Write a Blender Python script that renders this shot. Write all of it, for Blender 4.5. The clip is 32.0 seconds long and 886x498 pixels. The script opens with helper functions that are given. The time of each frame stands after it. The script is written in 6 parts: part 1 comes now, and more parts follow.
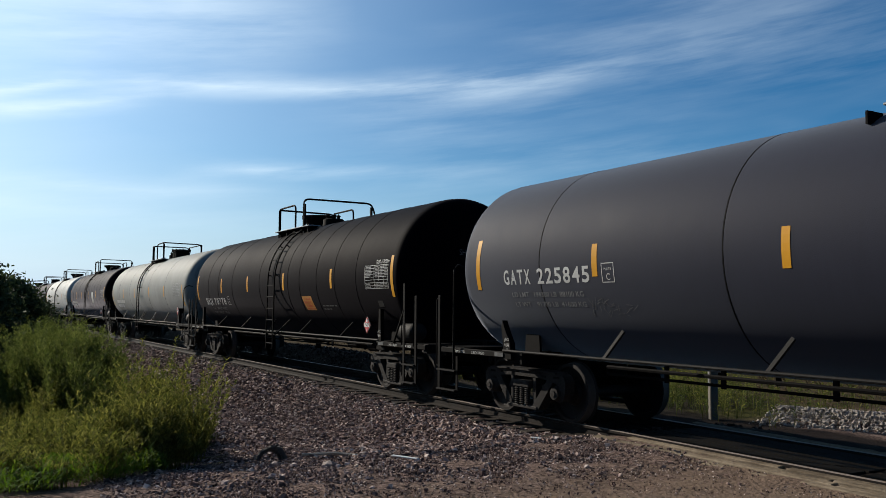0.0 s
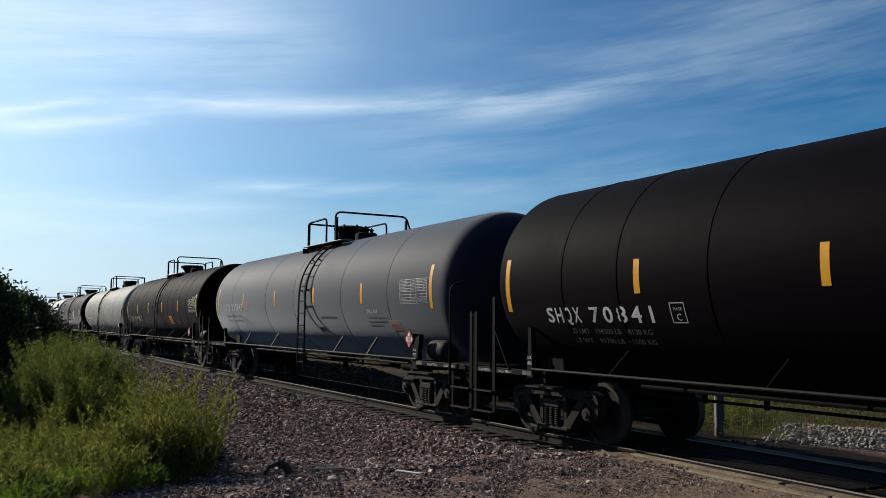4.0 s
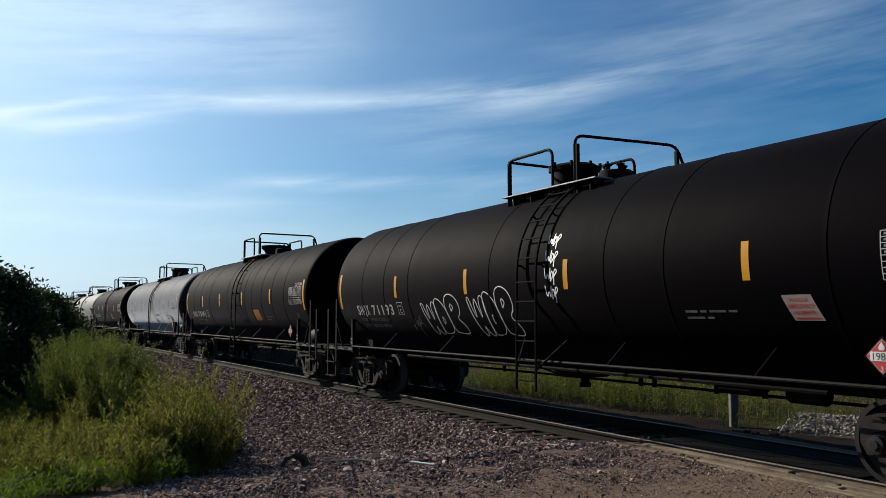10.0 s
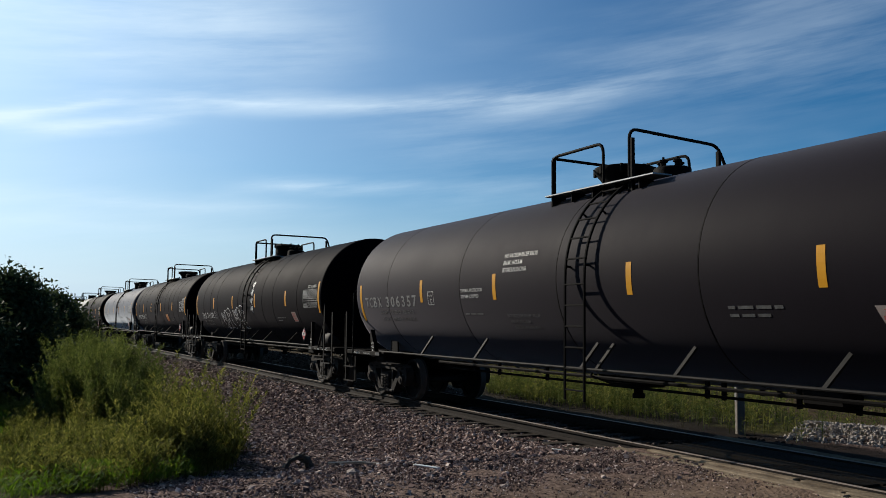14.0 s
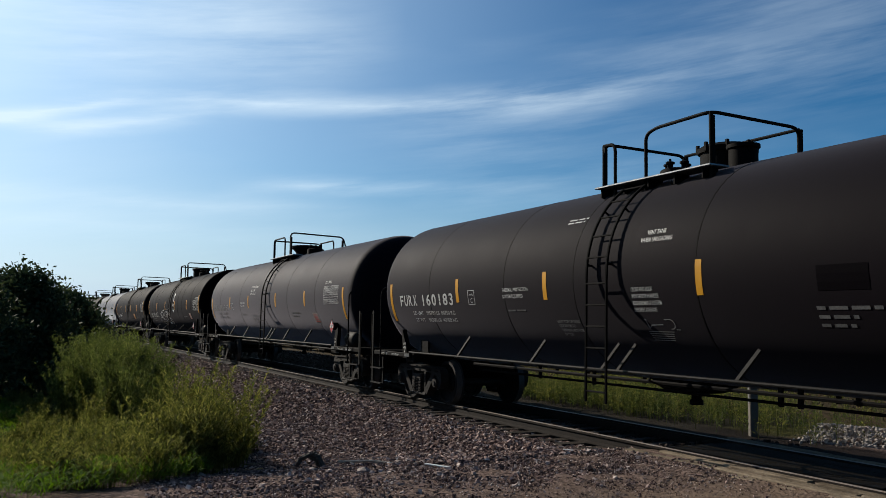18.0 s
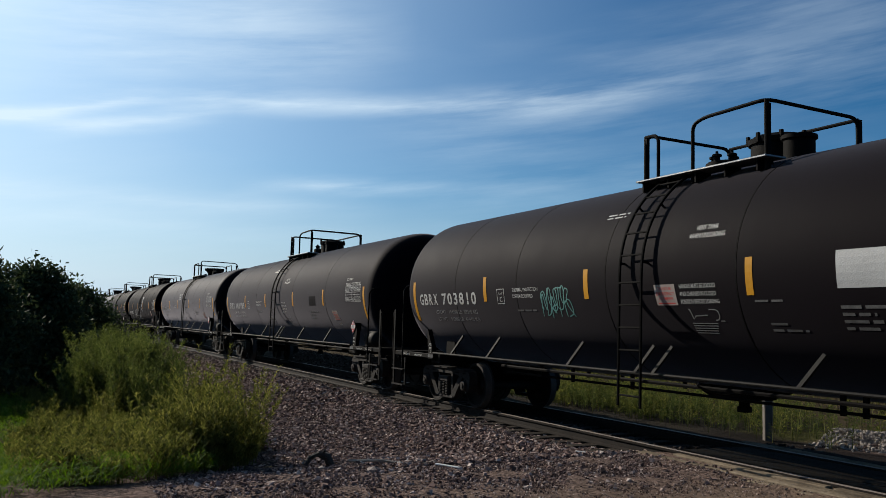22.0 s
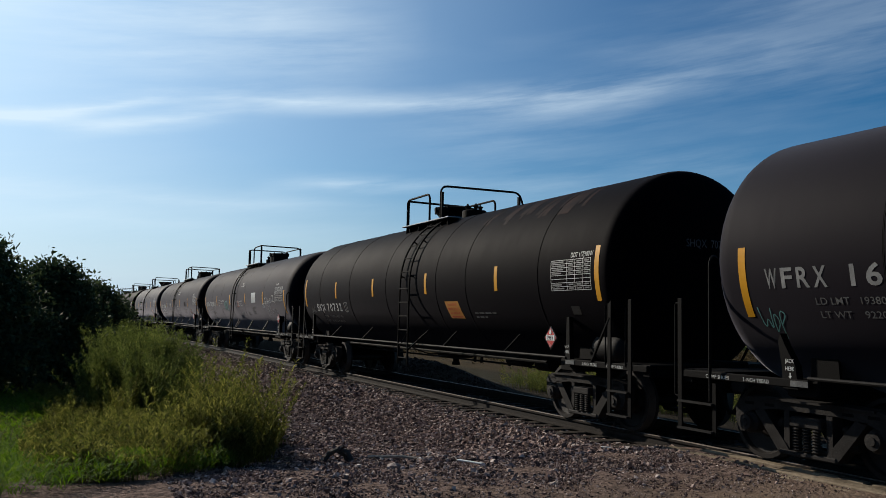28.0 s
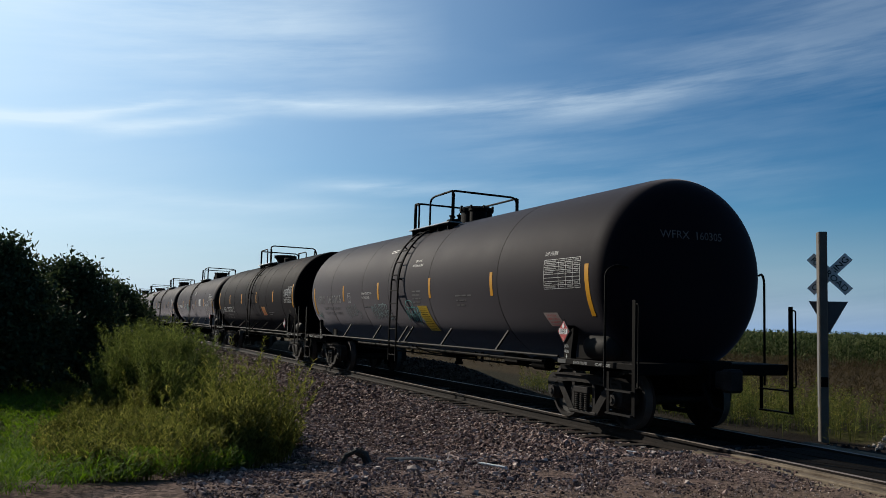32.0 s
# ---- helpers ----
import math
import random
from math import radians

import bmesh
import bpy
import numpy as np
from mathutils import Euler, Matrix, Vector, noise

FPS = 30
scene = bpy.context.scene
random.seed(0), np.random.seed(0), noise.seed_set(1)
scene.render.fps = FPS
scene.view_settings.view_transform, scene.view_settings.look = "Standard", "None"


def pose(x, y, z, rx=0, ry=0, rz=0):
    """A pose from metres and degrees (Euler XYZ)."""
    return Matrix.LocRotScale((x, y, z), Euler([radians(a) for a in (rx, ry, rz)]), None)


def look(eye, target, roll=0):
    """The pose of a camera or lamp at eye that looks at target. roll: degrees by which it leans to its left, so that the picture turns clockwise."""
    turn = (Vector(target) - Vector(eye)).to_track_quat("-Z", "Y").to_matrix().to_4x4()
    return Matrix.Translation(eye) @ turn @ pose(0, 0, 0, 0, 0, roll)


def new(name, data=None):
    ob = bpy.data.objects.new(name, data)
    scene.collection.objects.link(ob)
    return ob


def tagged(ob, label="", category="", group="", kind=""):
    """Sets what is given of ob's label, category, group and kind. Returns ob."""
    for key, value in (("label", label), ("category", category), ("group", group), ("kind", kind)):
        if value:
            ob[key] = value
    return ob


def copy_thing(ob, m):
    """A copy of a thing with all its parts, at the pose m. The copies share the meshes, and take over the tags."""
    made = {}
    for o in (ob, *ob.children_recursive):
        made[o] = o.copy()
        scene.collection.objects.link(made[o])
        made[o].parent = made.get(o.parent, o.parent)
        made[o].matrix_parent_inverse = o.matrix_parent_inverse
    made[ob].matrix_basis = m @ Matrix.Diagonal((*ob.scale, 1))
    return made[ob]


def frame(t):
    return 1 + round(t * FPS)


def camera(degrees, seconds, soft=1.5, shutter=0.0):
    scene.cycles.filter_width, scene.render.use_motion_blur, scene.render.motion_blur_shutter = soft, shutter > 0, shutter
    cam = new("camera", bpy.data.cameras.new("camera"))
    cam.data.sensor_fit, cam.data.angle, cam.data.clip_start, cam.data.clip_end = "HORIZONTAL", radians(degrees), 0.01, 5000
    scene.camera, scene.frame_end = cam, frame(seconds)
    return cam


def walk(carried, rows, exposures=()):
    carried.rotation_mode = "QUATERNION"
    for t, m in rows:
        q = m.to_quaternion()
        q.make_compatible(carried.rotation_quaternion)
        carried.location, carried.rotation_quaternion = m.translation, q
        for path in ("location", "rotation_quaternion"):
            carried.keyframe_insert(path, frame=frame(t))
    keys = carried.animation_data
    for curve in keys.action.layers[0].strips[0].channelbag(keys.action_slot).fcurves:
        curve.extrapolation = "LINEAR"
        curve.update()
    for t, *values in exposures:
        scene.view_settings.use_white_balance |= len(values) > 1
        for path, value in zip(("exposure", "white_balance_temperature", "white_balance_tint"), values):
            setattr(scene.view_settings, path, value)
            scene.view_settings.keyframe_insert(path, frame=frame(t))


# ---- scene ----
# ---- camera ----
cam = camera(55.37, 32.0, soft=0.85)


def aim(x, y, z, yaw, pitch, roll):
    """A pose of the eye: place in metres; yaw to the left of +y, pitch up, roll, in degrees."""
    return Matrix.Translation((x, y, z)) @ Matrix.Rotation(radians(yaw), 4, "Z") @ Matrix.Rotation(radians(90 + pitch), 4, "X") @ Matrix.Rotation(radians(roll), 4, "Z")


PATH = [
    (0, -0.11, -0.05, 1.76, 59.85, 3.96, 0.42), (0.5, -0.08, -0.05, 1.76, 59.93, 4.07, 0.46), (1, -0.05, -0.05, 1.76, 60.04, 4.21, 0.52),
    (1.5, -0.02, -0.06, 1.76, 60.15, 4.39, 0.60), (2, 0.00, -0.06, 1.76, 60.27, 4.57, 0.70), (2.5, 0.03, -0.06, 1.76, 60.34, 4.72, 0.76),
    (3, 0.05, -0.07, 1.76, 60.37, 4.85, 0.73), (3.5, 0.07, -0.07, 1.76, 60.50, 5.01, 0.59), (5.5, 0.15, -0.07, 1.76, 60.72, 5.12, 0.35),
    (6, 0.17, -0.07, 1.76, 60.88, 5.07, 0.17), (6.5, 0.18, -0.08, 1.76, 60.98, 4.96, 0.08), (7, 0.20, -0.08, 1.76, 61.12, 4.89, 0.02),
    (7.5, 0.21, -0.08, 1.76, 61.27, 4.84, -0.05), (8, 0.22, -0.08, 1.76, 61.40, 4.78, -0.14), (8.5, 0.23, -0.08, 1.76, 61.54, 4.73, -0.19),
    (9, 0.24, -0.08, 1.76, 61.68, 4.69, -0.13), (9.5, 0.25, -0.08, 1.76, 61.74, 4.66, -0.05), (10, 0.26, -0.08, 1.76, 61.73, 4.64, -0.02),
    (10.5, 0.27, -0.08, 1.75, 61.75, 4.63, -0.03), (11, 0.27, -0.07, 1.75, 61.81, 4.63, -0.04), (11.5, 0.28, -0.07, 1.75, 61.87, 4.66, -0.02),
    (12, 0.28, -0.07, 1.75, 61.94, 4.72, 0.08), (12.5, 0.29, -0.07, 1.75, 62.03, 4.80, 0.22), (13, 0.29, -0.07, 1.75, 62.12, 4.87, 0.33),
    (13.5, 0.29, -0.07, 1.74, 62.21, 4.92, 0.42), (14, 0.29, -0.06, 1.74, 62.29, 4.97, 0.54), (14.5, 0.29, -0.06, 1.74, 62.44, 4.99, 0.65),
    (16.5, 0.27, -0.05, 1.73, 62.65, 5.00, 0.71), (17, 0.26, -0.05, 1.73, 62.82, 4.99, 0.74), (17.5, 0.25, -0.04, 1.72, 62.96, 4.98, 0.78),
    (18, 0.25, -0.04, 1.72, 63.09, 4.99, 0.88), (18.5, 0.24, -0.03, 1.72, 63.19, 5.01, 0.99), (19, 0.22, -0.03, 1.71, 63.30, 5.03, 1.09),
    (19.5, 0.21, -0.03, 1.71, 63.42, 5.03, 1.17), (20, 0.20, -0.02, 1.71, 63.52, 5.00, 1.20), (20.5, 0.18, -0.02, 1.70, 63.61, 4.99, 1.24),
    (21, 0.17, -0.01, 1.70, 63.70, 5.02, 1.36), (21.5, 0.15, -0.01, 1.69, 63.78, 5.04, 1.44), (22, 0.13, -0.00, 1.69, 63.86, 5.04, 1.47),
    (22.5, 0.12, 0.01, 1.69, 63.95, 5.05, 1.52), (23, 0.10, 0.01, 1.68, 64.06, 5.02, 1.48), (23.5, 0.08, 0.02, 1.68, 64.17, 4.97, 1.34),
    (24, 0.05, 0.02, 1.67, 64.25, 4.91, 1.20), (24.5, 0.03, 0.03, 1.67, 64.36, 4.88, 1.13), (25, 0.01, 0.04, 1.66, 64.49, 4.85, 1.11),
    (25.5, -0.02, 0.04, 1.66, 64.65, 4.83, 1.12), (27.5, -0.13, 0.07, 1.64, 64.84, 4.82, 1.17), (28, -0.16, 0.08, 1.63, 64.94, 4.81, 1.21),
    (28.5, -0.19, 0.09, 1.62, 64.97, 4.81, 1.26), (29, -0.23, 0.10, 1.62, 65.03, 4.84, 1.37), (29.5, -0.26, 0.11, 1.61, 65.13, 4.88, 1.44),
    (30, -0.29, 0.12, 1.61, 65.29, 4.91, 1.49), (30.5, -0.33, 0.13, 1.60, 65.49, 4.95, 1.56), (31, -0.37, 0.13, 1.59, 65.70, 4.97, 1.58),
    (31.5, -0.40, 0.14, 1.59, 65.94, 4.97, 1.60), (32, -0.44, 0.15, 1.58, 66.12, 4.97, 1.62),
]
walk(cam, [(row[0], aim(*row[1:])) for row in PATH], exposures=[(0, 0.47), (9, 0.44), (23, 0.29), (32, 0.24)])

# ---- plan ----
YC = 9.10                        # centre line of the track, which runs along x
TANK_R, TANK_Z = 1.554, 2.44
WHEEL_R = 0.457


def travelled(t):
    """Metres that the train has gone towards -x."""
    return 4.488093 * t + 0.0109547 * (t - 16) ** 2 + 0.00018999 * (t - 16) ** 3


# ---- sky, sun ----
SUN_AZ, SUN_EL = 114.0, 26.0      # degrees to the left of +y, above the horizon
sun_dir = Vector((-math.sin(radians(SUN_AZ)) * math.cos(radians(SUN_EL)), math.cos(radians(SUN_AZ)) * math.cos(radians(SUN_EL)), math.sin(radians(SUN_EL))))
world = bpy.data.worlds.new("sky")
scene.world = world
world.use_nodes = True


class Nodes:
    """Short hand for building node trees."""

    def __init__(self, tree):
        self.t = tree
        tree.nodes.clear()

    def n(self, kind, inputs=(), operation=""):
        node = self.t.nodes.new(kind)
        if operation:
            node.operation = operation
        for key, val in dict(inputs).items():
            sock = node.inputs[key]
            if isinstance(val, bpy.types.NodeSocket):
                self.t.links.new(val, sock)
            else:
                sock.default_value = val
        return node

    def math(self, op, a, b=0.0, c=0.0, clamp=False):
        node = self.n("ShaderNodeMath", {0: a, 1: b, 2: c}, op)
        node.use_clamp = clamp
        return node.outputs[0]

    def ramp(self, fac, stops):
        node = self.n("ShaderNodeValToRGB", {0: fac})
        el = node.color_ramp.elements
        while len(el) < len(stops):
            el.new(0.5)
        for e, (p, col) in zip(el, stops):
            e.position = p
            e.color = (*col, 1) if isinstance(col, tuple) else (col, col, col, 1)
        return node.outputs[0]

    def mix(self, fac, a, b, blend="MIX"):
        node = self.n("ShaderNodeMix")
        node.data_type, node.blend_type = "RGBA", blend
        for i, val in ((0, fac), (6, a), (7, b)):
            if isinstance(val, bpy.types.NodeSocket):
                self.t.links.new(val, node.inputs[i])
            else:
                node.inputs[i].default_value = val
        return node.outputs[2]

    def noise(self, vec, scale, detail=4.0, rough=0.55):
        return self.n("ShaderNodeTexNoise", {"Vector": vec, "Scale": scale, "Detail": detail, "Roughness": rough}).outputs[0]


def build_sky():
    k = Nodes(world.node_tree)
    node = k.n("ShaderNodeTexSky")
    node.sky_type, node.sun_disc = "NISHITA", False
    node.sun_elevation, node.sun_rotation = radians(SUN_EL), radians(-SUN_AZ)
    node.air_density, node.dust_density, node.ozone_density = 1.0, 0.5, 1.6
    sky = node.outputs[0]
    co = k.n("ShaderNodeTexCoord").outputs["Generated"]
    sep = k.n("ShaderNodeSeparateXYZ", {0: co}).outputs
    az = k.math("ARCTAN2", k.math("MULTIPLY", sep[0], -1.0), sep[1])
    el = k.math("ARCSINE", sep[2])
    # haze that brightens towards the sun
    away = k.n("ShaderNodeVectorMath", {0: co, 1: tuple(sun_dir)}, "DOT_PRODUCT").outputs["Value"]
    glow = k.math("POWER", k.math("MAXIMUM", away, 0.0), 4.5)
    # thin cirrus: noise drawn out along the horizon
    vec = k.n("ShaderNodeCombineXYZ", {0: k.math("MULTIPLY", az, 2.0), 1: k.math("MULTIPLY", el, 8.0), 2: 0.0}).outputs[0]
    skew = k.n("ShaderNodeCombineXYZ", {0: k.math("MULTIPLY", az, 1.6), 1: k.math("MULTIPLY", k.math("ADD", el, k.math("MULTIPLY", az, 0.11)), 14.0), 2: 4.0}).outputs[0]
    broad = k.noise(vec, 1.1, 3.0, 0.5)
    fine = k.noise(skew, 2.2, 7.0, 0.62)
    wob = k.math("MULTIPLY", k.math("SUBTRACT", k.noise(vec, 1.5, 4.0), 0.5), 0.035)
    u = k.math("SUBTRACT", 1.57, az)

    def streak(base, climb, narrow, left, right, much, soft=5.0):
        """A long thin cloud, el = base + climb * u, between two bearings."""
        off = k.math("ABSOLUTE", k.math("SUBTRACT", k.math("ADD", el, wob), k.math("MULTIPLY_ADD", u, climb, base)))
        s = k.math("SUBTRACT", 1.0, k.math("MULTIPLY", off, narrow), clamp=True)
        s = k.math("MULTIPLY", k.math("POWER", s, 1.4), k.ramp(fine, [(0.34, 0.12), (0.64, 1.0)]))
        ends = k.math("MULTIPLY", k.math("MULTIPLY_ADD", k.math("SUBTRACT", u, left), soft, 0.5, clamp=True), k.math("MULTIPLY_ADD", k.math("SUBTRACT", right, u), soft, 0.5, clamp=True))
        return k.math("MULTIPLY", k.math("MULTIPLY", s, ends), much)

    wisps = k.math("MULTIPLY", k.math("MULTIPLY", k.ramp(broad, [(0.42, 0.0), (0.72, 1.0)]), k.ramp(fine, [(0.36, 0.0), (0.78, 1.0)])), 0.36)
    cover = wisps
    for row in ((0.2375, 0.047, 42.0, 0.10, 0.66, 0.78, 5.0), (0.160, 0.158, 17.0, 0.44, 0.95, 0.34, 4.0), (0.218, 0.245, 70.0, -0.12, 0.10, 1.0, 14.0),
                (0.194, 0.195, 50.0, 0.02, 0.17, 0.95, 14.0), (0.208, 0.04, 60.0, -0.4, 0.02, 1.0, 10.0), (0.152, 0.02, 60.0, 0.25, 0.43, 0.7, 10.0),
                (0.130, 0.01, 45.0, -0.2, 0.3, 0.4, 5.0), (0.335, 0.02, 9.0, -0.7, 0.32, 0.62, 5.0), (0.275, 0.12, 34.0, 0.0, 0.35, 0.3, 5.0), (0.10, 0.0, 30.0, -0.3, 0.25, 0.25, 5.0)):
        cover = k.math("ADD", cover, streak(*row), clamp=True)
    deep = k.n("ShaderNodeHueSaturation", {"Hue": 0.508, "Saturation": 2.4, "Value": 1.0, "Color": sky}).outputs[0]
    low = k.math("POWER", 2.718, k.math("MULTIPLY", k.math("MAXIMUM", el, 0.0), -7.5))
    sunward = k.math("MULTIPLY_ADD", away, 1.5, -0.22, clamp=True)
    haze = k.mix(sunward, (3.1, 5.8, 10.2, 1.0), (6.1, 8.8, 12.8, 1.0))
    deep = k.mix(k.math("MULTIPLY", low, 0.92), deep, haze)
    hazed = k.mix(k.math("MULTIPLY", glow, 1.0, clamp=True), deep, (11.8, 16.2, 20.2, 1.0))
    col = k.mix(k.math("MULTIPLY", cover, 0.66), hazed, (13.4, 15.8, 17.4, 1.0))
    bg = k.n("ShaderNodeBackground", {"Color": col, "Strength": 0.05})
    k.n("ShaderNodeOutputWorld", {"Surface": bg.outputs[0]})


build_sky()
sun = new("sun", bpy.data.lights.new("sun", "SUN"))
sun.data.energy, sun.data.angle, sun.data.color = 5.0, radians(0.55), (1.0, 0.91, 0.78)
sun.matrix_world = look(sun_dir * 50, (0, 0, 0))

# ---- materials ----
MATS = {}


def surface(name, base, dark, rough=(0.5, 0.75), metal=0.0, scale=3.0, grain=60.0, bump=0.15, spec=0.5, vary=0.0, stops=(0.35, 0.7)):
    """A painted, dirty, grainy surface: two colours by large and small noise, gloss and relief by noise."""
    m = bpy.data.materials.new(name)
    m.use_nodes = True
    k = Nodes(m.node_tree)
    co = k.n("ShaderNodeTexCoord").outputs["Object"]
    big, fine = k.noise(co, scale, 5.0, 0.6), k.noise(co, grain, 3.0, 0.6)
    both = k.math("ADD", k.math("MULTIPLY", big, 0.7), k.math("MULTIPLY", fine, 0.3))
    col = k.mix(k.ramp(both, [(stops[0], 0.0), (stops[1], 1.0)]), (*dark, 1), (*base, 1))
    if vary:
        rnd = k.n("ShaderNodeObjectInfo").outputs["Random"]
        col = k.n("ShaderNodeHueSaturation", {"Value": k.math("MULTIPLY_ADD", rnd, vary, 1 - vary / 2), "Color": col}).outputs[0]
    rgh = k.math("MULTIPLY_ADD", big, rough[1] - rough[0], rough[0])
    bmp = k.n("ShaderNodeBump", {"Strength": bump, "Distance": 0.02, "Height": fine}).outputs[0]
    b = k.n("ShaderNodeBsdfPrincipled", {"Base Color": col, "Roughness": rgh, "Metallic": metal, "Normal": bmp, "Specular IOR Level": spec})
    k.n("ShaderNodeOutputMaterial", {"Surface": b.outputs[0]})
    MATS[name] = m
    return m


def tank_paint(name, base, dark, grime, gloss=0.07, dust=0.05, tint=(0.89, 0.875, 1.0, 1.0)):
    """Tank shell paint: streaks run down the side, dust lies on the upper half, grain below."""
    m = bpy.data.materials.new(name)
    m.use_nodes = True
    k = Nodes(m.node_tree)
    co = k.n("ShaderNodeTexCoord").outputs["Object"]
    rnd = k.n("ShaderNodeObjectInfo").outputs["Random"]
    shift = k.n("ShaderNodeVectorMath", {0: co, 1: k.n("ShaderNodeCombineXYZ", {0: k.math("MULTIPLY", rnd, 40.0)}).outputs[0]}, operation="ADD").outputs[0]
    runs = k.noise(k.n("ShaderNodeMapping", {0: shift, "Scale": (6.0, 1.0, 0.5)}).outputs[0], 1.4, 5.0, 0.6)
    cloud = k.noise(shift, 0.9, 5.0, 0.65)
    fine = k.noise(shift, 85.0, 2.0)
    both = k.math("ADD", k.math("MULTIPLY", cloud, 0.6), k.math("MULTIPLY", runs, 0.4))
    col = k.mix(k.ramp(both, [(0.36, 0.0), (0.66, 1.0)]), (*dark, 1), (*base, 1))
    col = k.mix(k.ramp(runs, [(0.62, 0.0), (0.85, 0.5)]), col, (*grime, 1))
    rgh = k.math("ADD", k.math("MULTIPLY_ADD", both, 0.2, 0.52), k.math("MULTIPLY", fine, 0.06))
    bmp = k.n("ShaderNodeBump", {"Strength": 0.08, "Distance": 0.01, "Height": k.math("ADD", fine, k.math("MULTIPLY", cloud, 2.0))}).outputs[0]
    b = k.n("ShaderNodeBsdfPrincipled", {"Base Color": col, "Roughness": rgh, "Normal": bmp, "Specular IOR Level": gloss, "Sheen Weight": dust, "Sheen Roughness": 0.36, "Sheen Tint": tint})
    k.n("ShaderNodeOutputMaterial", {"Surface": b.outputs[0]})
    MATS[name] = m
    return m


tank_paint("tank_grey", (0.0058, 0.0043, 0.0068), (0.0045, 0.0033, 0.0053), (0.0084, 0.0062, 0.0084), 0.03, 0.18)
tank_paint("tank_slate", (0.0176, 0.0188, 0.0290), (0.0144, 0.0153, 0.0238), (0.0206, 0.0210, 0.0280), 0.05, 0.34, (0.80, 0.885, 1.0, 1.0))
tank_paint("tank_black", (0.0013, 0.0007, 0.0017), (0.0009, 0.0005, 0.0013), (0.0026, 0.0015, 0.0026), 0.014, 0.025)
tank_paint("tank_brown", (0.0038, 0.0024, 0.0038), (0.0028, 0.0018, 0.0028), (0.0058, 0.0036, 0.0048), 0.02, 0.145)
tank_paint("tank_light", (0.200, 0.211, 0.196), (0.135, 0.141, 0.131), (0.085, 0.072, 0.064))
tank_paint("tank_white", (0.40, 0.41, 0.40), (0.29, 0.295, 0.285), (0.15, 0.138, 0.125))
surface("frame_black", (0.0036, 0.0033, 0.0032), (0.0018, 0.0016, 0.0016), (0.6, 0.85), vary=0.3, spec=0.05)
surface("pipe_grey", (0.0095, 0.0090, 0.0087), (0.0055, 0.0052, 0.005), (0.6, 0.8), spec=0.1)
surface("reservoir_paint", (0.0150, 0.0145, 0.0142), (0.0085, 0.0080, 0.0078), (0.6, 0.8), spec=0.1)
surface("cast_steel", (0.0250, 0.0225, 0.0210), (0.0060, 0.0053, 0.0050), (0.65, 0.85), grain=40, bump=0.3, spec=0.1)
surface("wheel_steel", (0.0130, 0.0100, 0.0090), (0.0040, 0.0032, 0.0029), (0.55, 0.8), metal=0.2, grain=40, spec=0.2)
surface("rail_rust", (0.0200, 0.0158, 0.0132), (0.0085, 0.0066, 0.0055), (0.6, 0.85), spec=0.08)
surface("rail_shine", (0.24, 0.20, 0.17), (0.13, 0.105, 0.09), (0.5, 0.65), metal=0.0, bump=0.03, spec=0.2)
surface("tread_steel", (0.060, 0.052, 0.047), (0.022, 0.019, 0.017), (0.5, 0.65), bump=0.03, spec=0.2)
surface("tie_wood", (0.040, 0.033, 0.027), (0.014, 0.0115, 0.0095), (0.7, 0.9), scale=4, grain=30, bump=0.5, vary=0.4, spec=0.06)
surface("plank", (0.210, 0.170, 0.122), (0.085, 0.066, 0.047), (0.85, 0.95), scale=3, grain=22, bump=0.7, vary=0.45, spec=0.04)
# plank colour taken down to near black to hold the shade under the train
surface("shaded_plank", (0.0085, 0.0073, 0.0060), (0.0036, 0.0031, 0.0026), (0.8, 0.95), scale=3, grain=26, bump=0.5, vary=0.3, spec=0.03)
surface("stripe_yellow", (0.50, 0.235, 0.008), (0.40, 0.185, 0.008), (0.45, 0.6), spec=0.12, bump=0.02)
surface("letter_white", (0.42, 0.42, 0.41), (0.30, 0.30, 0.29), (0.5, 0.6), scale=5, spec=0.15, bump=0.03)
surface("letter_worn", (0.20, 0.20, 0.195), (0.11, 0.11, 0.108), (0.5, 0.6), scale=5, spec=0.1, bump=0.03)
surface("letter_dim", (0.125, 0.125, 0.122), (0.05, 0.05, 0.05), (0.5, 0.6), scale=9, spec=0.1, bump=0.03)
surface("sticker_orange", (0.42, 0.20, 0.042), (0.32, 0.135, 0.025), (0.35, 0.5))
surface("sticker_pale", (0.27, 0.235, 0.215), (0.19, 0.155, 0.14), (0.35, 0.5))
surface("sticker_yellow", (0.4388, 0.3042, 0.0117), (0.3627, 0.234, 0.0117), (0.35, 0.5))
surface("placard_red", (0.4056, 0.0234, 0.0195), (0.312, 0.0156, 0.0156), (0.35, 0.5))
surface("placard_white", (0.624, 0.624, 0.6084), (0.507, 0.507, 0.4836), (0.35, 0.5))
surface("paint_white", (0.585, 0.585, 0.585), (0.312, 0.312, 0.312), (0.5, 0.6), scale=6, stops=(0.25, 0.5))
surface("spray_grey", (0.36, 0.36, 0.355), (0.13, 0.13, 0.13), (0.5, 0.6), scale=5, stops=(0.3, 0.6))
surface("paint_teal", (0.078, 0.2652, 0.2496), (0.039, 0.1248, 0.117), (0.5, 0.6), scale=6)
surface("galvanised", (0.236, 0.2402, 0.2445), (0.163, 0.1673, 0.1716), (0.35, 0.5), metal=0.6)
surface("stone", (0.234, 0.1833, 0.1599), (0.117, 0.0897, 0.078), (0.75, 0.95), scale=9, grain=80, bump=0.4)
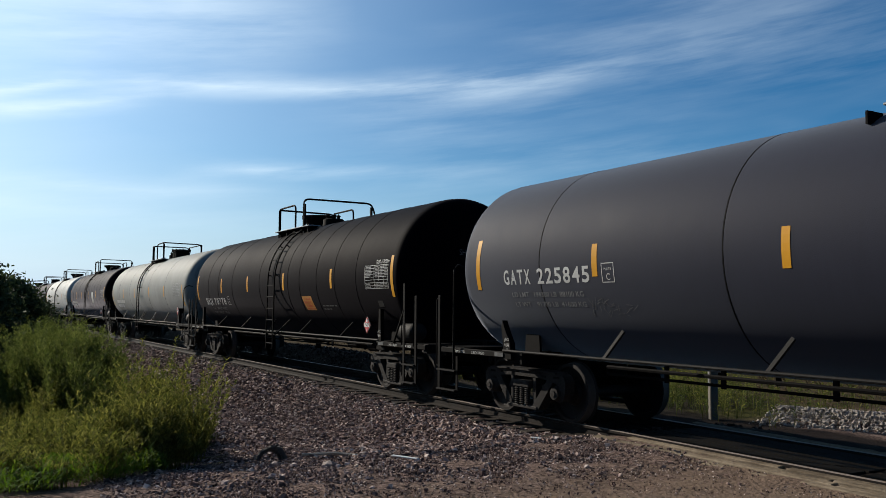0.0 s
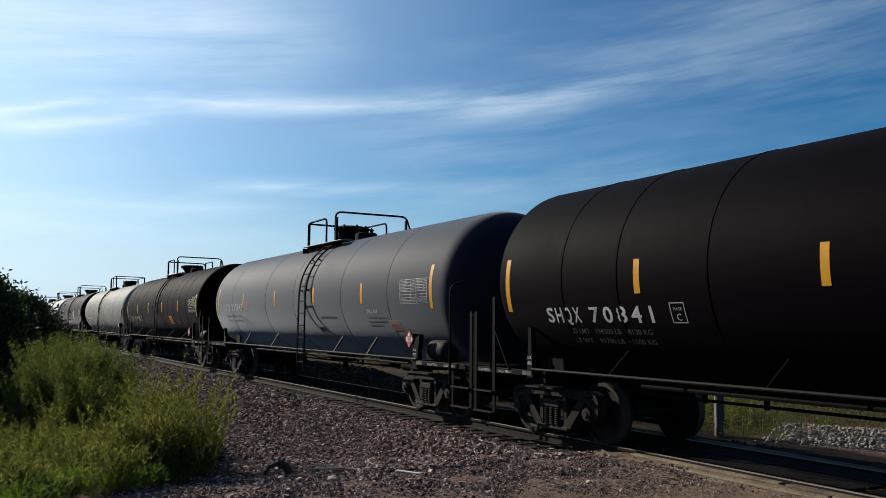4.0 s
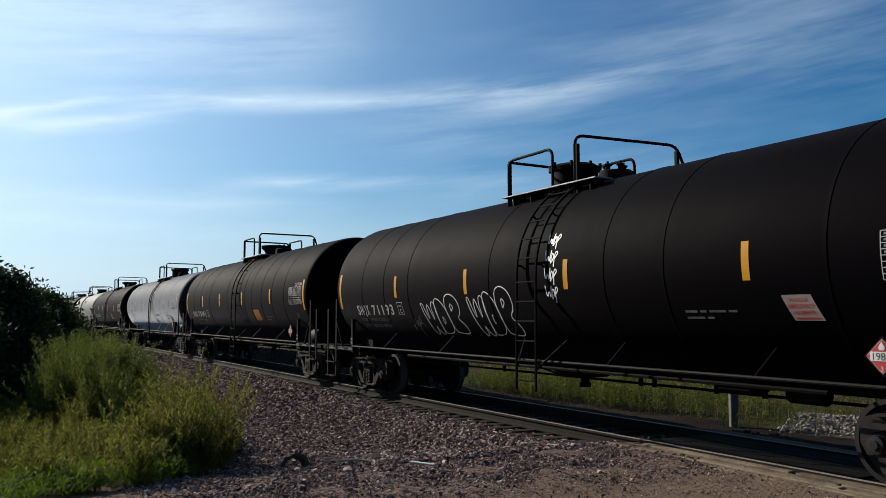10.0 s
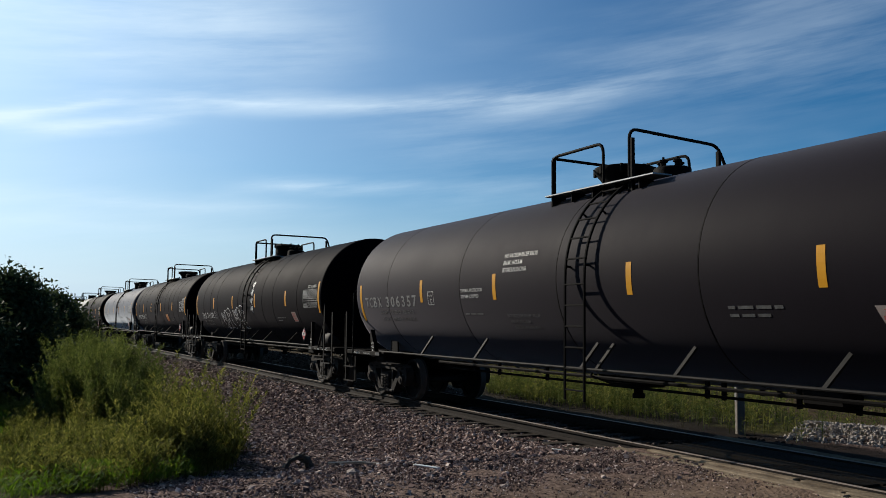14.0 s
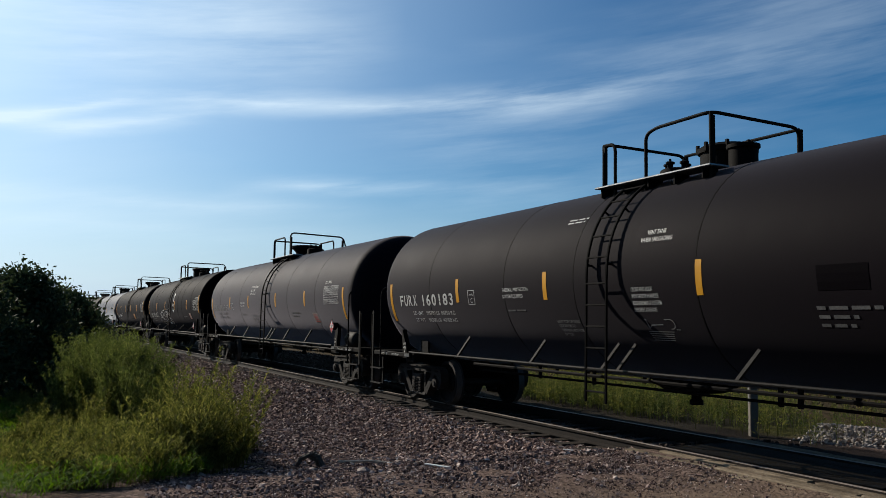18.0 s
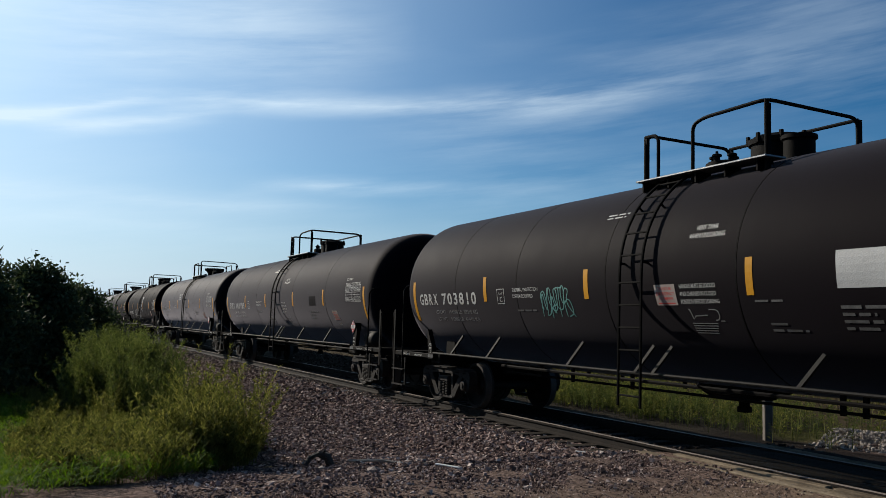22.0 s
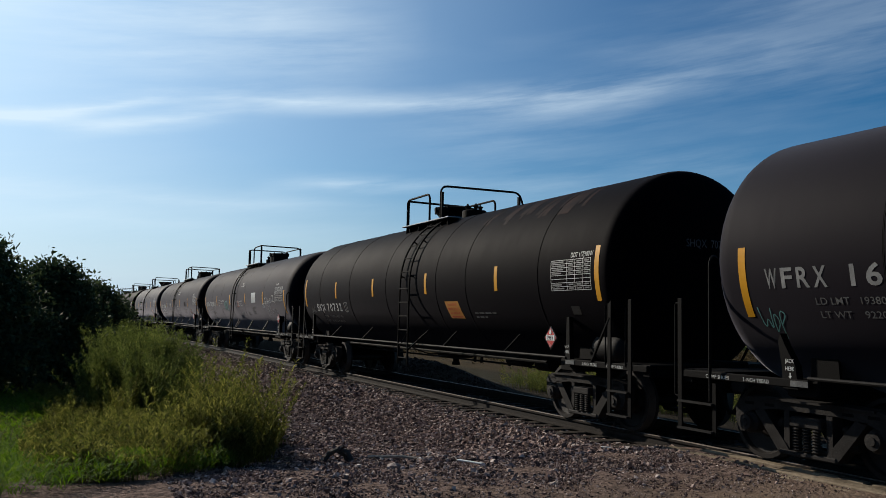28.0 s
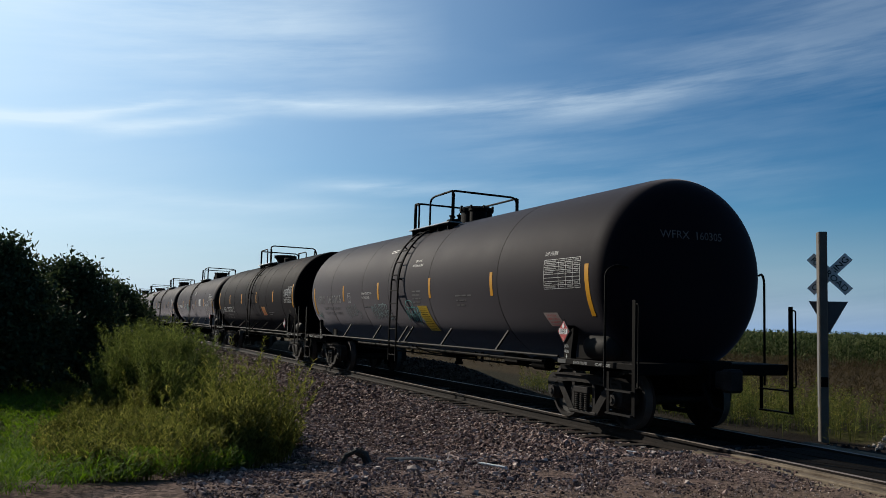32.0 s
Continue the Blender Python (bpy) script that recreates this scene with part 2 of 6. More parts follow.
surface("post_wood", (0.10, 0.088, 0.073), (0.06, 0.05, 0.04), (0.7, 0.9), scale=4, grain=40, bump=0.4)
surface("dull_white", (0.11, 0.11, 0.11), (0.07, 0.07, 0.07), (0.5, 0.7))
surface("sign_back", (0.078, 0.078, 0.0819), (0.0546, 0.0546, 0.0585), (0.5, 0.7))
surface("dry_stick", (0.3276, 0.2964, 0.2418), (0.2028, 0.1716, 0.1326), (0.7, 0.9), scale=4, grain=40, bump=0.4)
surface("bark", (0.0936, 0.0702, 0.0507), (0.0468, 0.0351, 0.02574), (0.8, 0.95), scale=6, grain=40, bump=0.6)
surface("dead_wood", (0.0702, 0.0585, 0.0468), (0.0312, 0.02574, 0.02184), (0.8, 0.95), scale=6, grain=40, bump=0.6)


def leafy(name, a, b, c, through_light=0.35):
    """Leaves: three greens by clump and by leaf, some light passes through them."""
    m = bpy.data.materials.new(name)
    m.use_nodes = True
    k = Nodes(m.node_tree)
    co = k.n("ShaderNodeTexCoord").outputs["Object"]
    isle = k.n("ShaderNodeNewGeometry").outputs["Random Per Island"]
    f = k.math("ADD", k.math("MULTIPLY", isle, 0.6), k.math("MULTIPLY", k.noise(co, 1.2, 3.0), 0.4))
    col = k.ramp(f, [(0.15, a), (0.5, b), (0.85, c)])
    d = k.n("ShaderNodeBsdfPrincipled", {"Base Color": col, "Roughness": 0.7, "Specular IOR Level": 0.04})
    t = k.n("ShaderNodeBsdfTranslucent", {"Color": k.n("ShaderNodeHueSaturation", {"Saturation": 1.15, "Value": 1.7, "Color": col}).outputs[0]})
    mx = k.n("ShaderNodeMixShader", {0: through_light, 1: d.outputs[0], 2: t.outputs[0]})
    k.n("ShaderNodeOutputMaterial", {"Surface": mx.outputs[0]})
    MATS[name] = m
    return m


leafy("weed_leaf", (0.027, 0.034, 0.010), (0.080, 0.088, 0.024), (0.190, 0.178, 0.060), 0.40)
leafy("grass_leaf", (0.0432, 0.0783, 0.0108), (0.0702, 0.1215, 0.01755), (0.1215, 0.162, 0.0351))
leafy("tree_leaf", (0.0228, 0.0342, 0.0171), (0.038, 0.0532, 0.0247), (0.0798, 0.0988, 0.0456), 0.12)
leafy("corn_leaf", (0.010, 0.020, 0.006), (0.034, 0.054, 0.018), (0.150, 0.165, 0.075), 0.25)
leafy("dry_grass", (0.030, 0.024, 0.013), (0.052, 0.040, 0.021), (0.085, 0.064, 0.036), 0.2)
leafy("reed_leaf", (0.028, 0.040, 0.012), (0.060, 0.075, 0.022), (0.125, 0.138, 0.048), 0.40)


def ground_material():
    """Dirt road, gravel and thin grass, told apart by the place on the plan."""
    m = bpy.data.materials.new("earth")
    m.use_nodes = True
    k = Nodes(m.node_tree)
    co = k.n("ShaderNodeNewGeometry").outputs["Position"]
    x, y, z = k.n("ShaderNodeSeparateXYZ", {0: co}).outputs
    warp = k.math("MULTIPLY", k.math("SUBTRACT", k.noise(co, 0.55, 4.0), 0.5), 3.0)
    peb = k.n("ShaderNodeTexVoronoi", {"Vector": co, "Scale": 22.0}).outputs
    fine, mid = k.noise(co, 45.0, 4.0, 0.65), k.noise(co, 2.2, 5.0, 0.65)
    peb_tone = k.n("ShaderNodeSeparateColor", {0: peb["Color"]}).outputs[0]
    dirt = k.mix(k.math("ADD", k.math("MULTIPLY", fine, 0.65), k.math("MULTIPLY", mid, 0.35)), (0.038, 0.027, 0.021, 1), (0.25, 0.18, 0.13, 1))
    gravel = k.mix(k.math("ADD", k.math("MULTIPLY", peb_tone, 0.6), k.math("MULTIPLY", fine, 0.4)), (0.025, 0.018, 0.015, 1), (0.205, 0.145, 0.12, 1))
    green = k.mix(k.noise(co, 6.0, 5.0), (0.0312, 0.0312, 0.01014, 1), (0.0741, 0.0702, 0.02184, 1))
    # the road: bare brown earth where wheels pass
    road = k.ramp(k.math("ADD", k.math("ADD", x, k.math("MULTIPLY", warp, 0.6)), k.math("MULTIPLY_ADD", y, 0.06, 7.35)), [(0.0, 0.0), (1.0, 1.0)])
    col = k.mix(k.math("MULTIPLY", road, k.ramp(mid, [(0.3, 0.35), (0.62, 1.0)])), gravel, dirt)
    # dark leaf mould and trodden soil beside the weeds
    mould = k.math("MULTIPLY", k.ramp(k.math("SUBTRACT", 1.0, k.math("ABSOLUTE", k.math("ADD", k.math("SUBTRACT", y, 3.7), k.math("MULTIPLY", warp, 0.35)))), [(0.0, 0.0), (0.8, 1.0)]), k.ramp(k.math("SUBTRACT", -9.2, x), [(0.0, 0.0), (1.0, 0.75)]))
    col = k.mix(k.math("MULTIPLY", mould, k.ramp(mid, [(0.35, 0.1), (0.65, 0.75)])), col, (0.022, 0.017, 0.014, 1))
    # grass away from the road on the camera's side and beyond the track
    near = k.math("MULTIPLY", k.ramp(k.math("ADD", k.math("ADD", k.math("MULTIPLY", y, -0.6), warp), 2.6), [(0.0, 0.0), (1.0, 1.0)]), k.ramp(k.math("SUBTRACT", -10.0, x), [(0.0, 0.0), (1.0, 1.0)]))
    far = k.math("MULTIPLY", k.ramp(k.math("ADD", k.math("MULTIPLY", warp, 0.4), k.math("SUBTRACT", y, 13.4)), [(0.0, 0.0), (1.0, 1.0)]), k.ramp(k.math("SUBTRACT", -12.0, k.math("ADD", x, k.math("MULTIPLY", warp, 0.4))), [(0.0, 0.0), (1.0, 1.0)]))
    distant = k.ramp(k.math("MULTIPLY", k.n("ShaderNodeVectorMath", {0: co}, operation="LENGTH").outputs["Value"], 0.01), [(0.35, 0.0), (0.6, 1.0)])
    grassy = k.math("MAXIMUM", k.math("MAXIMUM", near, far), distant)
    parched = k.math("MULTIPLY", k.ramp(k.math("SUBTRACT", y, k.math("ADD", 17.5, warp)), [(0.0, 0.0), (1.0, 1.0)]), k.ramp(k.math("SUBTRACT", 60.0, y), [(0.0, 0.0), (1.0, 0.9)]))
    green = k.mix(parched, green, k.mix(mid, (0.030, 0.021, 0.012, 1), (0.070, 0.050, 0.030, 1)))
    col = k.mix(grassy, col, green)
    # shade under the train, put into the ground colour between the rails
    bed_shade = k.ramp(k.math("SUBTRACT", 1.15, k.math("ABSOLUTE", k.math("SUBTRACT", y, YC))), [(0.3, 0.0), (0.5, 0.85)])
    col = k.mix(bed_shade, col, (0.0075, 0.0063, 0.0057, 1))
    # the train's shadow on the far shoulder, painted as near-black ground
    shoulder_shade = k.math("MULTIPLY", k.ramp(k.math("SUBTRACT", y, YC + 0.5), [(0.2, 0.0), (0.4, 1.0)]), k.ramp(k.math("SUBTRACT", YC + 6.1, k.math("ADD", y, k.math("MULTIPLY", warp, 0.3))), [(0.0, 0.0), (0.6, 0.95)]))
    col = k.mix(shoulder_shade, col, (0.0110, 0.0088, 0.0080, 1))
    # berm earth, darkened in colour for the train's shadow on it
    berm_shade = k.math("MULTIPLY", k.ramp(k.math("SUBTRACT", y, YC + 1.5), [(0.0, 0.0), (0.6, 1.0)]), k.math("MULTIPLY", k.ramp(k.math("SUBTRACT", 19.0, y), [(0.0, 0.0), (1.0, 1.0)]), k.ramp(k.math("SUBTRACT", -14.0, k.math("ADD", x, warp)), [(0.0, 0.0), (1.0, 0.85)])))
    col = k.mix(berm_shade, col, (0.0234, 0.02028, 0.0156, 1))
    hgt = k.math("ADD", k.math("MULTIPLY", peb["Distance"], -0.8), fine)
    bmp = k.n("ShaderNodeBump", {"Strength": 0.8, "Distance": 0.03, "Height": hgt}).outputs[0]
    b = k.n("ShaderNodeBsdfPrincipled", {"Base Color": col, "Roughness": 1.0, "Normal": bmp, "Specular IOR Level": 0.03})
    k.n("ShaderNodeOutputMaterial", {"Surface": b.outputs[0]})
    MATS["earth"] = m


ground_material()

# ---- building helpers ----
def part(name, bm, material, parent=None, label="", smooth=False):
    """Links a bmesh as one mesh object, under a thing or a part."""
    me = bpy.data.meshes.new(name)
    bm.to_mesh(me)
    bm.free()
    if smooth:
        me.shade_smooth()
        me.set_sharp_from_angle(angle=radians(35))
    me.materials.append(MATS[material])
    ob = new(name, me)
    ob.parent = parent
    return tagged(ob, label)


def flat(name, verts, faces, material, parent=None, label="", smooth=False):
    """Links plain vertex and face lists (from numpy) as one mesh object."""
    me = bpy.data.meshes.new(name)
    me.from_pydata(verts, [], faces)
    if smooth:
        me.shade_smooth()
    me.materials.append(MATS[material])
    ob = new(name, me)
    ob.parent = parent
    return tagged(ob, label)


def box(bm, x0, x1, y0, y1, z0, z1, bevel=0.0, m=None):
    g = bmesh.ops.create_cube(bm, size=1.0)
    v = g["verts"]
    bmesh.ops.scale(bm, vec=(x1 - x0, y1 - y0, z1 - z0), verts=v)
    bmesh.ops.translate(bm, vec=((x0 + x1) / 2, (y0 + y1) / 2, (z0 + z1) / 2), verts=v)
    if bevel:
        e = list({e for p in v for e in p.link_edges})
        v = list({p for f in bmesh.ops.bevel(bm, geom=e, offset=bevel, segments=1, affect="EDGES")["faces"] for p in f.verts} | {p for p in v if p.is_valid})
    if m is not None:
        bmesh.ops.transform(bm, matrix=m, verts=v)
    return bm


def rod(bm, a, b, r, seg=8):
    """A round bar from a to b."""
    a, b = Vector(a), Vector(b)
    d = b - a
    g = bmesh.ops.create_cone(bm, cap_ends=True, segments=seg, radius1=r, radius2=r, depth=d.length)
    bmesh.ops.transform(bm, matrix=Matrix.Translation((a + b) / 2) @ d.to_track_quat("Z", "Y").to_matrix().to_4x4(), verts=g["verts"])
    return bm


def pipe(bm, pts, r, seg=8):
    """A round bar along a bent line, with mitred corners."""
    pts = [Vector(p) for p in pts]
    rings = []
    n = len(pts)
    side = None
    for i, p in enumerate(pts):
        t = (pts[min(i + 1, n - 1)] - pts[max(i - 1, 0)]).normalized()
        if side is None:
            side = t.orthogonal().normalized()
        side = (side - t * side.dot(t)).normalized()
        up = t.cross(side)
        rings.append([bm.verts.new(p + (side * math.cos(a) + up * math.sin(a)) * r) for a in [2 * math.pi * j / seg for j in range(seg)]])
    for A, B in zip(rings, rings[1:]):
        for j in range(seg):
            bm.faces.new((A[j], A[(j + 1) % seg], B[(j + 1) % seg], B[j]))
    bm.faces.new(rings[0][::-1])
    bm.faces.new(rings[-1])
    return bm


def rounded(pts, r, n=4):
    """Rounds the corners of a bent line."""
    pts = [Vector(p) for p in pts]
    out = [pts[0]]
    for a, b, c in zip(pts, pts[1:], pts[2:]):
        d1, d2 = (a - b), (c - b)
        k = min(r, d1.length * 0.45, d2.length * 0.45)
        p, q = b + d1.normalized() * k, b + d2.normalized() * k
        for i in range(n + 1):
            s = i / n
            out.append(p * (1 - s) ** 2 + b * 2 * s * (1 - s) + q * s ** 2)
    return out + [pts[-1]]


def lathe(bm, profile, seg, axis="X", at=(0, 0, 0)):
    """Turns a profile of (along, radius) round an axis."""
    rings = []
    for u, r in profile:
        ring = []
        for j in range(seg):
            a = 2 * math.pi * j / seg
            c, s = math.cos(a) * r, math.sin(a) * r
            p = {"X": (u, c, s), "Y": (c, u, s), "Z": (c, s, u)}[axis]
            ring.append(bm.verts.new((p[0] + at[0], p[1] + at[1], p[2] + at[2])))
        rings.append(ring)
    for A, B in zip(rings, rings[1:]):
        for j in range(seg):
            bm.faces.new((A[j], A[(j + 1) % seg], B[(j + 1) % seg], B[j]))
    if profile[0][1] > 1e-4:
        bm.faces.new(rings[0][::-1])
    if profile[-1][1] > 1e-4:
        bm.faces.new(rings[-1])
    bmesh.ops.recalc_face_normals(bm, faces=bm.faces)
    return bm


def plate(bm, outline, y0, y1):
    """A flat plate: an outline in x and z, thick from y0 to y1."""
    A = [bm.verts.new((x, y0, z)) for x, z in outline]
    B = [bm.verts.new((x, y1, z)) for x, z in outline]
    n = len(A)
    bm.faces.new(A)
    bm.faces.new(B[::-1])
    for i in range(n):
        bm.faces.new((A[i], B[i], B[(i + 1) % n], A[(i + 1) % n]))
    bmesh.ops.recalc_face_normals(bm, faces=bm.faces)
    return bm


SHELL = [TANK_R]      # radius of the shell that is being built or marked


def on_tank(x, h, lift=0.0036):
    """A place on the shell's near side: x along the car, h metres up along the shell from its middle."""
    r = SHELL[0]
    a = h / r
    return (x, -(r + lift) * math.cos(a), TANK_Z + (r + lift) * math.sin(a))


def decal(bm, x0, x1, h0, h1, lift=0.003, lean=0.0):
    """A thin sheet on the shell."""
    n = max(1, int(abs(h1 - h0) / 0.08))
    w = max(1, int(abs(x1 - x0) / 0.5))
    g = [[bm.verts.new(on_tank(x0 + (x1 - x0) * j / w + lean * i / n, h0 + (h1 - h0) * i / n, lift)) for j in range(w + 1)] for i in range(n + 1)]
    for i in range(n):
        for j in range(w):
            bm.faces.new((g[i][j], g[i][j + 1], g[i + 1][j + 1], g[i + 1][j]))
    return bm


def stroke(bm, pts, width, lift=0.0035):
    """A sprayed line on the shell through points (x, h)."""
    pts = [Vector(p) for p in pts]
    rows = []
    for i, p in enumerate(pts):
        d = pts[min(i + 1, len(pts) - 1)] - pts[max(i - 1, 0)]
        d = Vector((-d.y, d.x)).normalized() * width / 2
        rows.append((bm.verts.new(on_tank(p.x + d.x, p.y + d.y, lift)), bm.verts.new(on_tank(p.x - d.x, p.y - d.y, lift))))
    for (a, b), (c, d) in zip(rows, rows[1:]):
        bm.faces.new((b, d, c, a))
    return bm


FONTS = {}


def glyphs(text, size, place):
    """Letters as vertex and face lists; place(x, y) puts each point where it belongs."""
    key = (text, size)
    if key not in FONTS:
        cu = bpy.data.curves.new("letters", "FONT")
        cu.body, cu.size, cu.resolution_u = text, size, 3
        cu.offset = (0.020 if size > 0.2 else 0.003) * size
        ob = bpy.data.objects.new("letters", cu)
        me = ob.to_mesh()
        FONTS[key] = ([tuple(v.co) for v in me.vertices], [tuple(p.vertices) for p in me.polygons])
        ob.to_mesh_clear()
        bpy.data.objects.remove(ob)
    vs, fs = FONTS[key]
    w = max((v[0] for v in vs), default=1.0)
    return [place(v[0], v[1]) for v in vs], fs, w


# ---- large structure: ground and track ----
def smoothstep(a, b, v):
    s = np.clip((v - a) / (b - a), 0, 1)
    return s * s * (3 - 2 * s)


def ground_height(x, y):
    """Rail tops are at 0. The road crosses level with the rails; the bank falls to the sides."""
    x, y = np.asarray(x, float), np.asarray(y, float)
    flat_out = smoothstep(4200, 400, np.hypot(x, y))
    low = (-0.62 * smoothstep(-8.2, -15.0, x) - 0.25 * smoothstep(-16, -40, x) - 0.45 * smoothstep(6, 16, x)) * flat_out
    low = low - 0.05 + 0.10 * smoothstep(7.5, 2.0, y) * smoothstep(-12, -6, x)
    # beyond the track the land lies lower; an earth berm runs beside it
    beyond = smoothstep(10.6, 13.2, y)
    low = low * (1 - beyond) + (-0.60 - 0.1 * smoothstep(20, 40, y)) * flat_out * beyond
    low = low + 0.75 * np.exp(-((y - 12.9) / 1.0) ** 2) * smoothstep(-21.0, -29.0, x) * smoothstep(-85, -60, x)
    d = np.abs(y - YC)
    bed = -0.20 - 0.02 * smoothstep(0.3, 1.2, d)
    slope = bed - np.maximum(d - 1.75, 0) * 0.36
    crossing = smoothstep(-10.6, -9.2, x) * smoothstep(2.5, 1.0, x)
    bank = np.maximum(np.where(d < 6, slope, -9), low)
    bank = np.where(d < 1.75, bed, bank)
    level = np.where(d < 3.2, -0.03 - 0.02 * d, low)
    level = np.where(y > YC + 1.5, -0.05 - 0.16 * (y - YC - 1.5), level)
    return bank * (1 - crossing) + np.maximum(level, low - 0.05) * crossing


def graded(a, b, lo, hi, fine, growth):
    """Coordinates that are fine from a to b and grow coarser out to lo and hi."""
    mid = list(np.arange(a, b + 1e-6, fine))
    step, v, left = fine, a, []
    while v > lo:
        step *= growth
        v -= step
        left.append(max(v, lo))
    step, v, right = fine, b, []
    while v < hi:
        step *= growth
        v += step
        right.append(min(v, hi))
    return np.array(left[::-1] + mid + right)


def build_ground():
    xs, ys = graded(-30, 2, -4000, 4000, 0.16, 1.09), graded(-3, 18, -4000, 4000, 0.14, 1.09)
    X, Y = np.meshgrid(xs, ys, indexing="ij")
    Z = ground_height(X, Y)
    rough = np.array([[noise.noise((a * 1.7, b * 1.7, 0)) * 0.03 + noise.noise((a * 6, b * 6, 3)) * 0.014 for b in ys] for a in xs])
    near = smoothstep(90, 30, np.hypot(X, Y))
    Z = Z + rough * near * smoothstep(0.9, 1.4, np.abs(Y - YC))
    # wheel ruts along the road
    Z = Z - 0.03 * near * np.exp(-((X + 5.2 + 0.25 * np.sin(Y)) / 0.22) ** 2) * smoothstep(8, 6, Y) - 0.03 * near * np.exp(-((X + 7.0 + 0.25 * np.sin(Y * 0.9)) / 0.25) ** 2) * smoothstep(8, 6, Y)
    V = np.stack([X, Y, Z], -1).reshape(-1, 3)
    n, m = len(xs), len(ys)
    i = (np.arange(n - 1)[:, None] * m + np.arange(m - 1)[None]).ravel()
    Fc = np.stack([i, i + m, i + m + 1, i + 1], -1)
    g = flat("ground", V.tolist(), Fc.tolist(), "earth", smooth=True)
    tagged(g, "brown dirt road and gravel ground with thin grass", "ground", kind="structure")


def build_track():
    track = tagged(new("railway_track"), "single railway track on wooden ties and gravel ballast", "railway track", kind="structure")
    prof = [(-0.075, -0.165), (0.075, -0.165), (0.075, -0.150), (0.012, -0.128), (0.010, -0.048), (0.036, -0.036), (0.038, -0.003), (0.030, 0.0), (-0.030, 0.0), (-0.038, -0.003), (-0.036, -0.036), (-0.010, -0.048), (-0.012, -0.128), (-0.075, -0.150)]
    for y in (YC - 0.7555, YC + 0.7555):
        bm = bmesh.new()
        A = [bm.verts.new((-700, y + a, b)) for a, b in prof]
        B = [bm.verts.new((400, y + a, b)) for a, b in prof]
        for i in range(len(A)):
            bm.faces.new((A[i], A[(i + 1) % len(A)], B[(i + 1) % len(A)], B[i]))
        bmesh.ops.recalc_face_normals(bm, faces=bm.faces)
        rail = part("rail", bm, "rail_rust", track, "rusty steel rail with a polished head")
        rail.data.materials.append(MATS["rail_shine"])
        for p in rail.data.polygons:
            if p.center.z > -0.0025:
                p.material_index = 1
    bm = bmesh.new()
    box(bm, -0.115, 0.115, -1.3, 1.3, -0.18, 0.0, 0.012)
    tie = part("tie", bm, "tie_wood", track, "weathered wooden railway tie")
    rng = random.Random(4)
    xs = [2.0 - 0.5 * i for i in range(290)]
    first = True
    for x in xs:
        if -9.4 < x < -1.8:
            continue
        ob = tie if first else new("tie", tie.data)
        first = False
        ob.parent = track
        ob["label"] = "weathered wooden railway tie"
        ob.matrix_basis = pose(x + rng.uniform(-0.03, 0.03), YC + rng.uniform(-0.05, 0.05), -0.163 + rng.uniform(-0.012, 0.004), 0, 0, rng.uniform(-1.2, 1.2))
    # crossing planks between the rails, coloured near black for the train's shade
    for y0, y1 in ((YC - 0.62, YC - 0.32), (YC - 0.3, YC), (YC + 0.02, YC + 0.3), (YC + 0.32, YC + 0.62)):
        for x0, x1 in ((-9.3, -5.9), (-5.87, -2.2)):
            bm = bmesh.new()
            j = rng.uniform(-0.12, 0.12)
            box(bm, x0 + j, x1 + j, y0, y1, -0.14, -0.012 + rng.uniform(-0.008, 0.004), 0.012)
            part("plank", bm, "shaded_plank", track, "crossing plank with the train's shade in its colour")
    # beside the rails: narrow weathered boards, split and sunk unevenly into the dirt
    for side in (-1, 1):
        for k in range(4):
            x = -9.5 + rng.uniform(-0.4, 0.4)
            near, far = YC + side * (0.83 + 0.135 * k), YC + side * (0.83 + 0.135 * k + 0.125)
            while x < -2.2:
                long = rng.uniform(1.0, 2.6)
                sink = rng.uniform(-0.012, 0.006) - 0.012 * k
                bm = bmesh.new()
                box(bm, x, min(x + long, -2.0), min(near, far), max(near, far), -0.14, -0.012 + sink, 0.014, Matrix.Translation((0, 0, 0)) @ Matrix.Rotation(radians(rng.uniform(-0.15, 0.15)), 4, "Y"))
                part("plank", bm, "plank", track, "sun-bleached split crossing board")
                x += long + rng.uniform(0.02, 0.12)
    return track


build_ground()
build_track()

